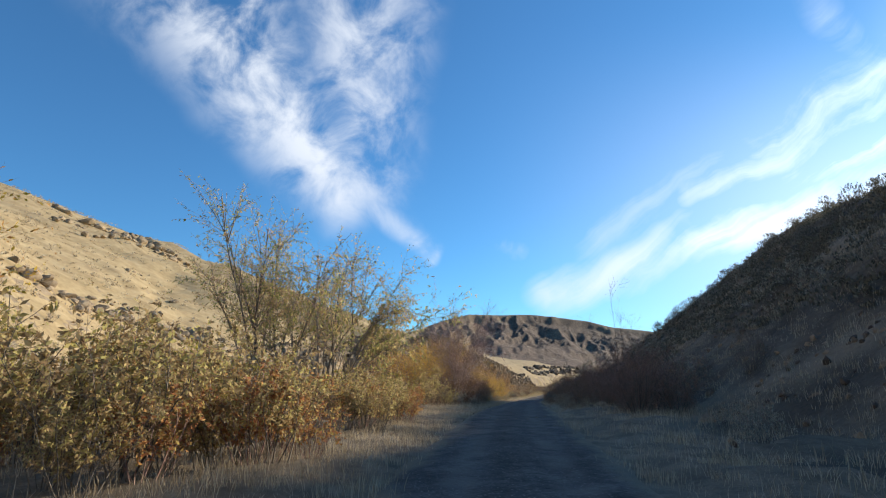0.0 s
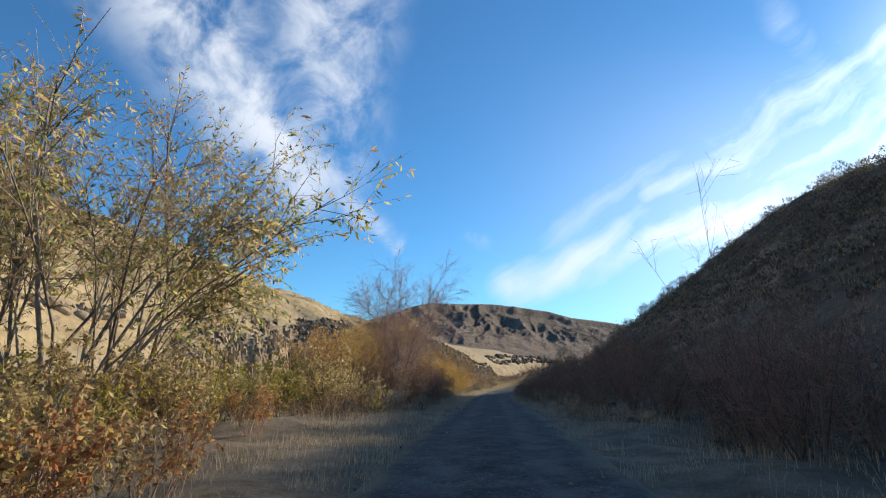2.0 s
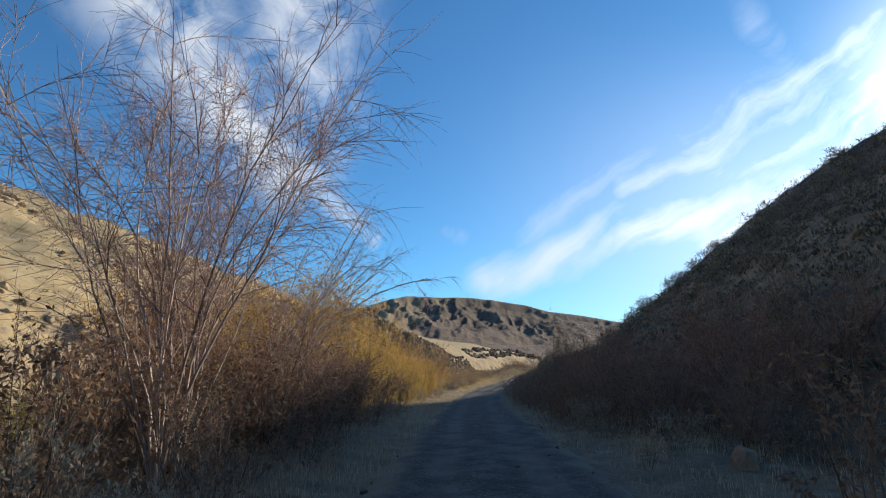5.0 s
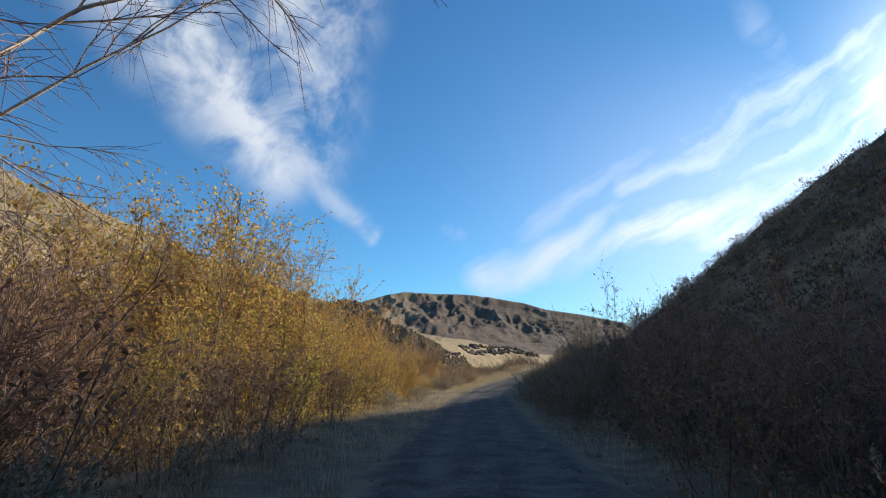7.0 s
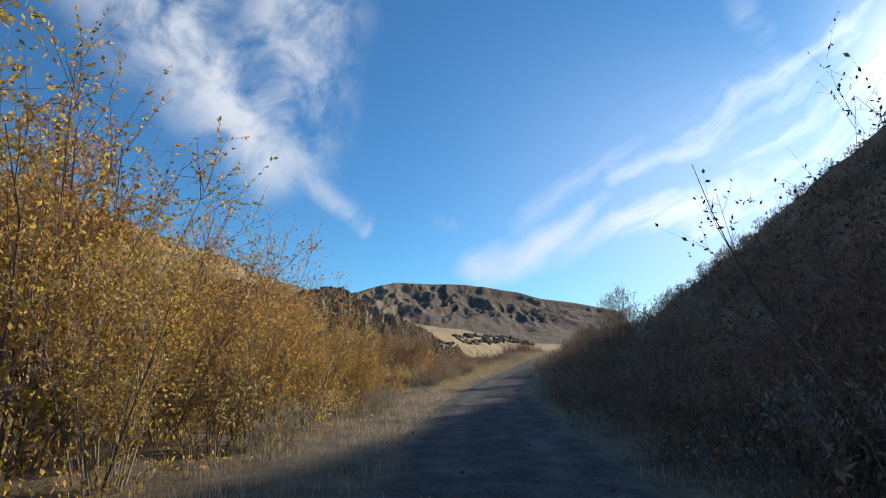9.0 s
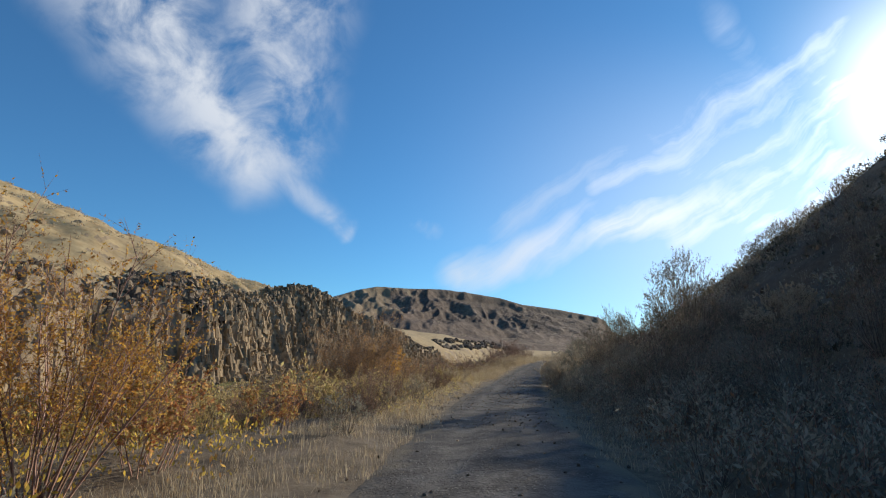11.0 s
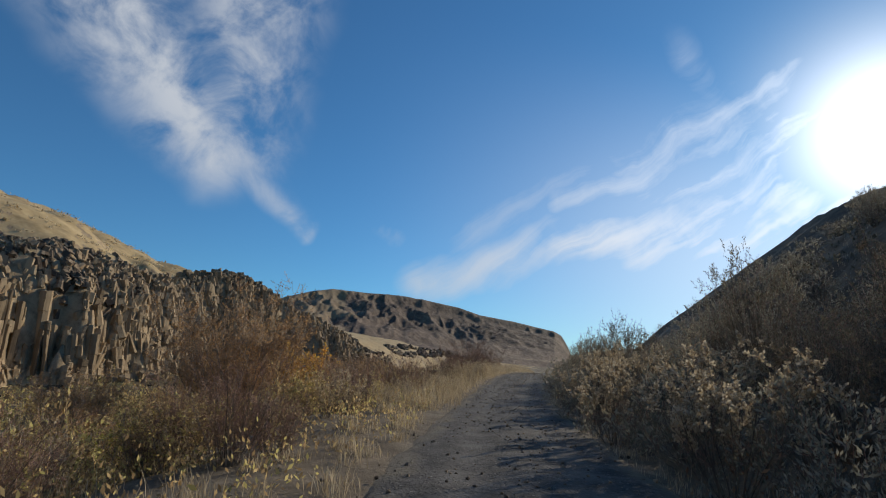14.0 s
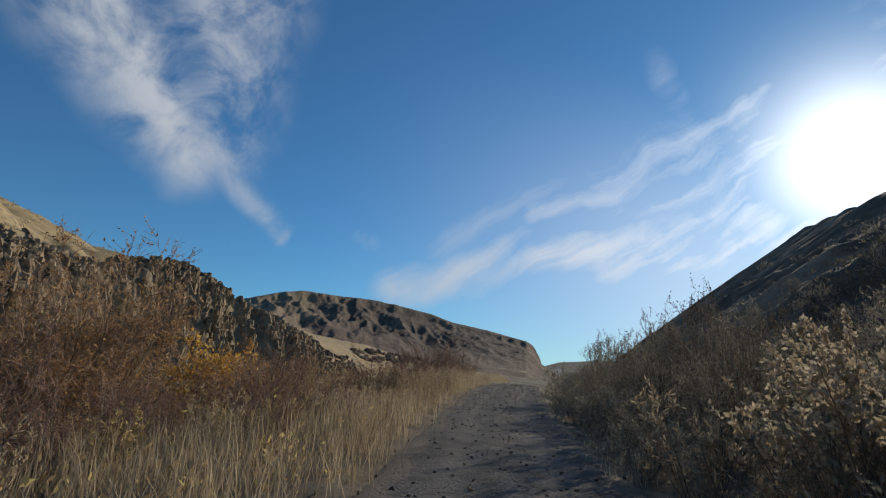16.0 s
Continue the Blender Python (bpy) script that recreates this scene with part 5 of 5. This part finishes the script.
BLOCKS = [block(400 + k) for k in range(14)]
SMALL = [small_rock(300 + k) for k in range(10)]
M_RUBBLE = material("broken_basalt", [(0.08, 0.062, 0.047), (0.19, 0.146, 0.102), (0.33, 0.25, 0.165)], 1.5, 6, fine=0.3, fine_scale=8, bump=0.04, bump_scale=5, island=0.6)


def face_spots(n, s0, s1, d0, d1, lift0, lift1):
    out = []
    for _ in range(n):
        x, y, nx, ny = toe_at(r2.uniform(s0, s1))
        x, y = contour(x, y, nx, ny)
        d = r2.uniform(d0, d1)
        out.append((x + nx * d, y + ny * d, r2.uniform(lift0, lift1)))
    return out


rubble("talus", "fallen basalt blocks below the cliff", face_spots(420, 30, 262, -8, 0.5, -0.1, 0.25), 0.4, 1.5, 1)
rubble("cliff_blocks", "blocky broken basalt between the columns", face_spots(1500, 20, 262, -0.3, 4.2, -0.1, 0.12), 0.5, 1.6, 6, 1.45, 0.3) 
rubble("cliff_columns", "stubby columns and blocks of the lower cliff ends", face_spots(110, 24, 44, 0.3, 3.4, -0.3, 0.0), 0.7, 1.8, 8, 1.5, 0.5)
rubble("rim_rocks", "dark broken basalt crowning the columns", face_spots(520, 90, 128, 4.5, 12.0, -0.25, 0.05), 0.6, 1.7, 10, 1.15, 0.9)
rubble("knob_columns", "upright dark columns of the knob at the cliff's end", face_spots(420, 150, 186, 1.0, 9.5, -0.3, 0.0), 0.7, 1.9, 11, 1.8, 0.3)
rubble("cliff_rubble", "broken basalt blocks covering the lower cliff", face_spots(2600, 110, 230, -1.0, 9.5, -0.25, 0.0), 0.5, 1.8, 9, 1.7, 0.4)
rubble("far_ledge", "dark basalt ledge across the far grass slope", face_spots(300, 300, 520, 12.0, 17.0, -0.2, 0.2) + face_spots(240, 335, 520, 25.0, 29.0, -0.2, 0.2), 1.4, 4.2, 7, 0.9)
rubble("cliff_rim", "dark blocky basalt rim along the cliff top", face_spots(520, 40, 262, 4.0, 9.5, -0.25, 0.05), 0.7, 1.8, 2, 1.15)
rubble("slope_stones", "dark stones scattered over the shaded slope", [(*beside(r2.uniform(4, 30), r2.uniform(4, 130)), r2.uniform(-0.1, 0.2)) for _ in range(420)], 0.15, 0.7, 3)
rubble("dark_scree", "dark scree at the foot of the shaded slope", [(*beside(r2.uniform(8, 15), r2.uniform(9, 26)), r2.uniform(-0.25, 0.0)) for _ in range(140)], 0.2, 0.55, 4)
rubble("gravel", "loose stones on the gravel track", [(*beside(r2.uniform(-2.4, 2.4), r2.uniform(20, 95)), 0.2) for _ in range(500)] + [(*beside(r2.gauss(0, 1.3), r2.uniform(95, 165)), 0.2) for _ in range(2600)], 0.025, 0.09, 5)


PILE = (-8.0, 160.0)


def outcrop(x, y, count, reach, size, turn):
    """A low ledge of dark basalt blocks on the grass slope."""
    top = tagged(new("rock_outcrop"), "dark basalt outcrop on the grass slope", "rocks", "rock outcrops")
    z0 = float(height(x, y))
    top.location = (x, y, z0)
    for _ in range(count):
        a = r2.gauss(0, 0.45) * reach
        b = r2.gauss(0, 0.12) * reach
        dx, dy = a * math.cos(turn) - b * math.sin(turn), a * math.sin(turn) + b * math.cos(turn)
        k = size * r2.uniform(0.5, 1.3)
        ob = new("rock", r2.choice(ROCKS))
        ob.matrix_basis = Matrix.LocRotScale((dx, dy, float(height(x + dx, y + dy)) - z0 + 0.1 * k), Euler((r2.uniform(-0.3, 0.3), r2.uniform(-0.3, 0.3), r2.uniform(0, 6.28))), (k * 1.3, k, k * r2.uniform(0.8, 1.2)))
        ob.parent = top


for x, y, count, reach, size in ((-125.7, 178.1, 10, 10, 2.6),
                                (-111.7, 178.4, 10, 12, 2.4),
                                (-104.2, 190.6, 8, 10, 2.2),
                                (-69.9, 93.7, 8, 6, 2.0),
                                (-63.4, 90.7, 10, 8, 1.5),
                                (-67.0, 110.6, 10, 9, 1.4),
                                (-62.3, 118.0, 7, 5, 1.7),
                                (-56.1, 120.2, 8, 8, 1.3),
                                (-86.1, 149.9, 5, 5, 1.6),
                                (-140.8, 245.8, 8, 9, 2.2),
                                (-98.5, 200.1, 10, 12, 2.4),
                                (-61.8, 171.3, 9, 12, 2.2),
                                (-56.1, 189.7, 12, 22, 2.0),
                                (-70.5, 142.0, 4, 3, 1.6),
                                (-53.5, 122.9, 9, 9, 1.6),
                                (-50.2, 130.2, 9, 10, 1.6),
                                (-48.4, 130.6, 9, 10, 1.5),
                                (-140.0, 203.0, 9, 8, 4.6), (-131.0, 203.0, 9, 8, 4.4), (-122.0, 200.5, 9, 8, 4.2), (-114.0, 199.5, 9, 7, 4.0), (-107.0, 199.0, 8, 7, 3.6), (-100.5, 198.0, 8, 6, 3.2),
                                (-66.0, 95.0, 12, 9, 2.8), (-63.0, 104.0, 12, 10, 2.4), (-60.0, 112.5, 12, 9, 2.4), (-57.5, 119.0, 10, 8, 2.2), (-55.0, 127.0, 10, 8, 2.0),
                                (28.0, 286.0, 9, 8, 1.6), (*PILE, 14, 6, 1.1)):
    outcrop(x, y, count, reach, size, 1.2 + r2.uniform(-0.3, 0.3))

# black rocks on the verge
for x, y, k in ((9.9, 41.0, 0.75), (9.1, 40.6, 0.5), (11.2, 42.5, 0.4)):
    ob = new("boulder", r2.choice(ROCKS))
    ob.matrix_basis = Matrix.LocRotScale((x, y, float(height(x, y)) + 0.12 * k), Euler((0.1, 0.1, x)), (k * 1.3, k, k))
    tagged(ob, "black basalt boulder on the grassy verge", "rock", "verge boulders")
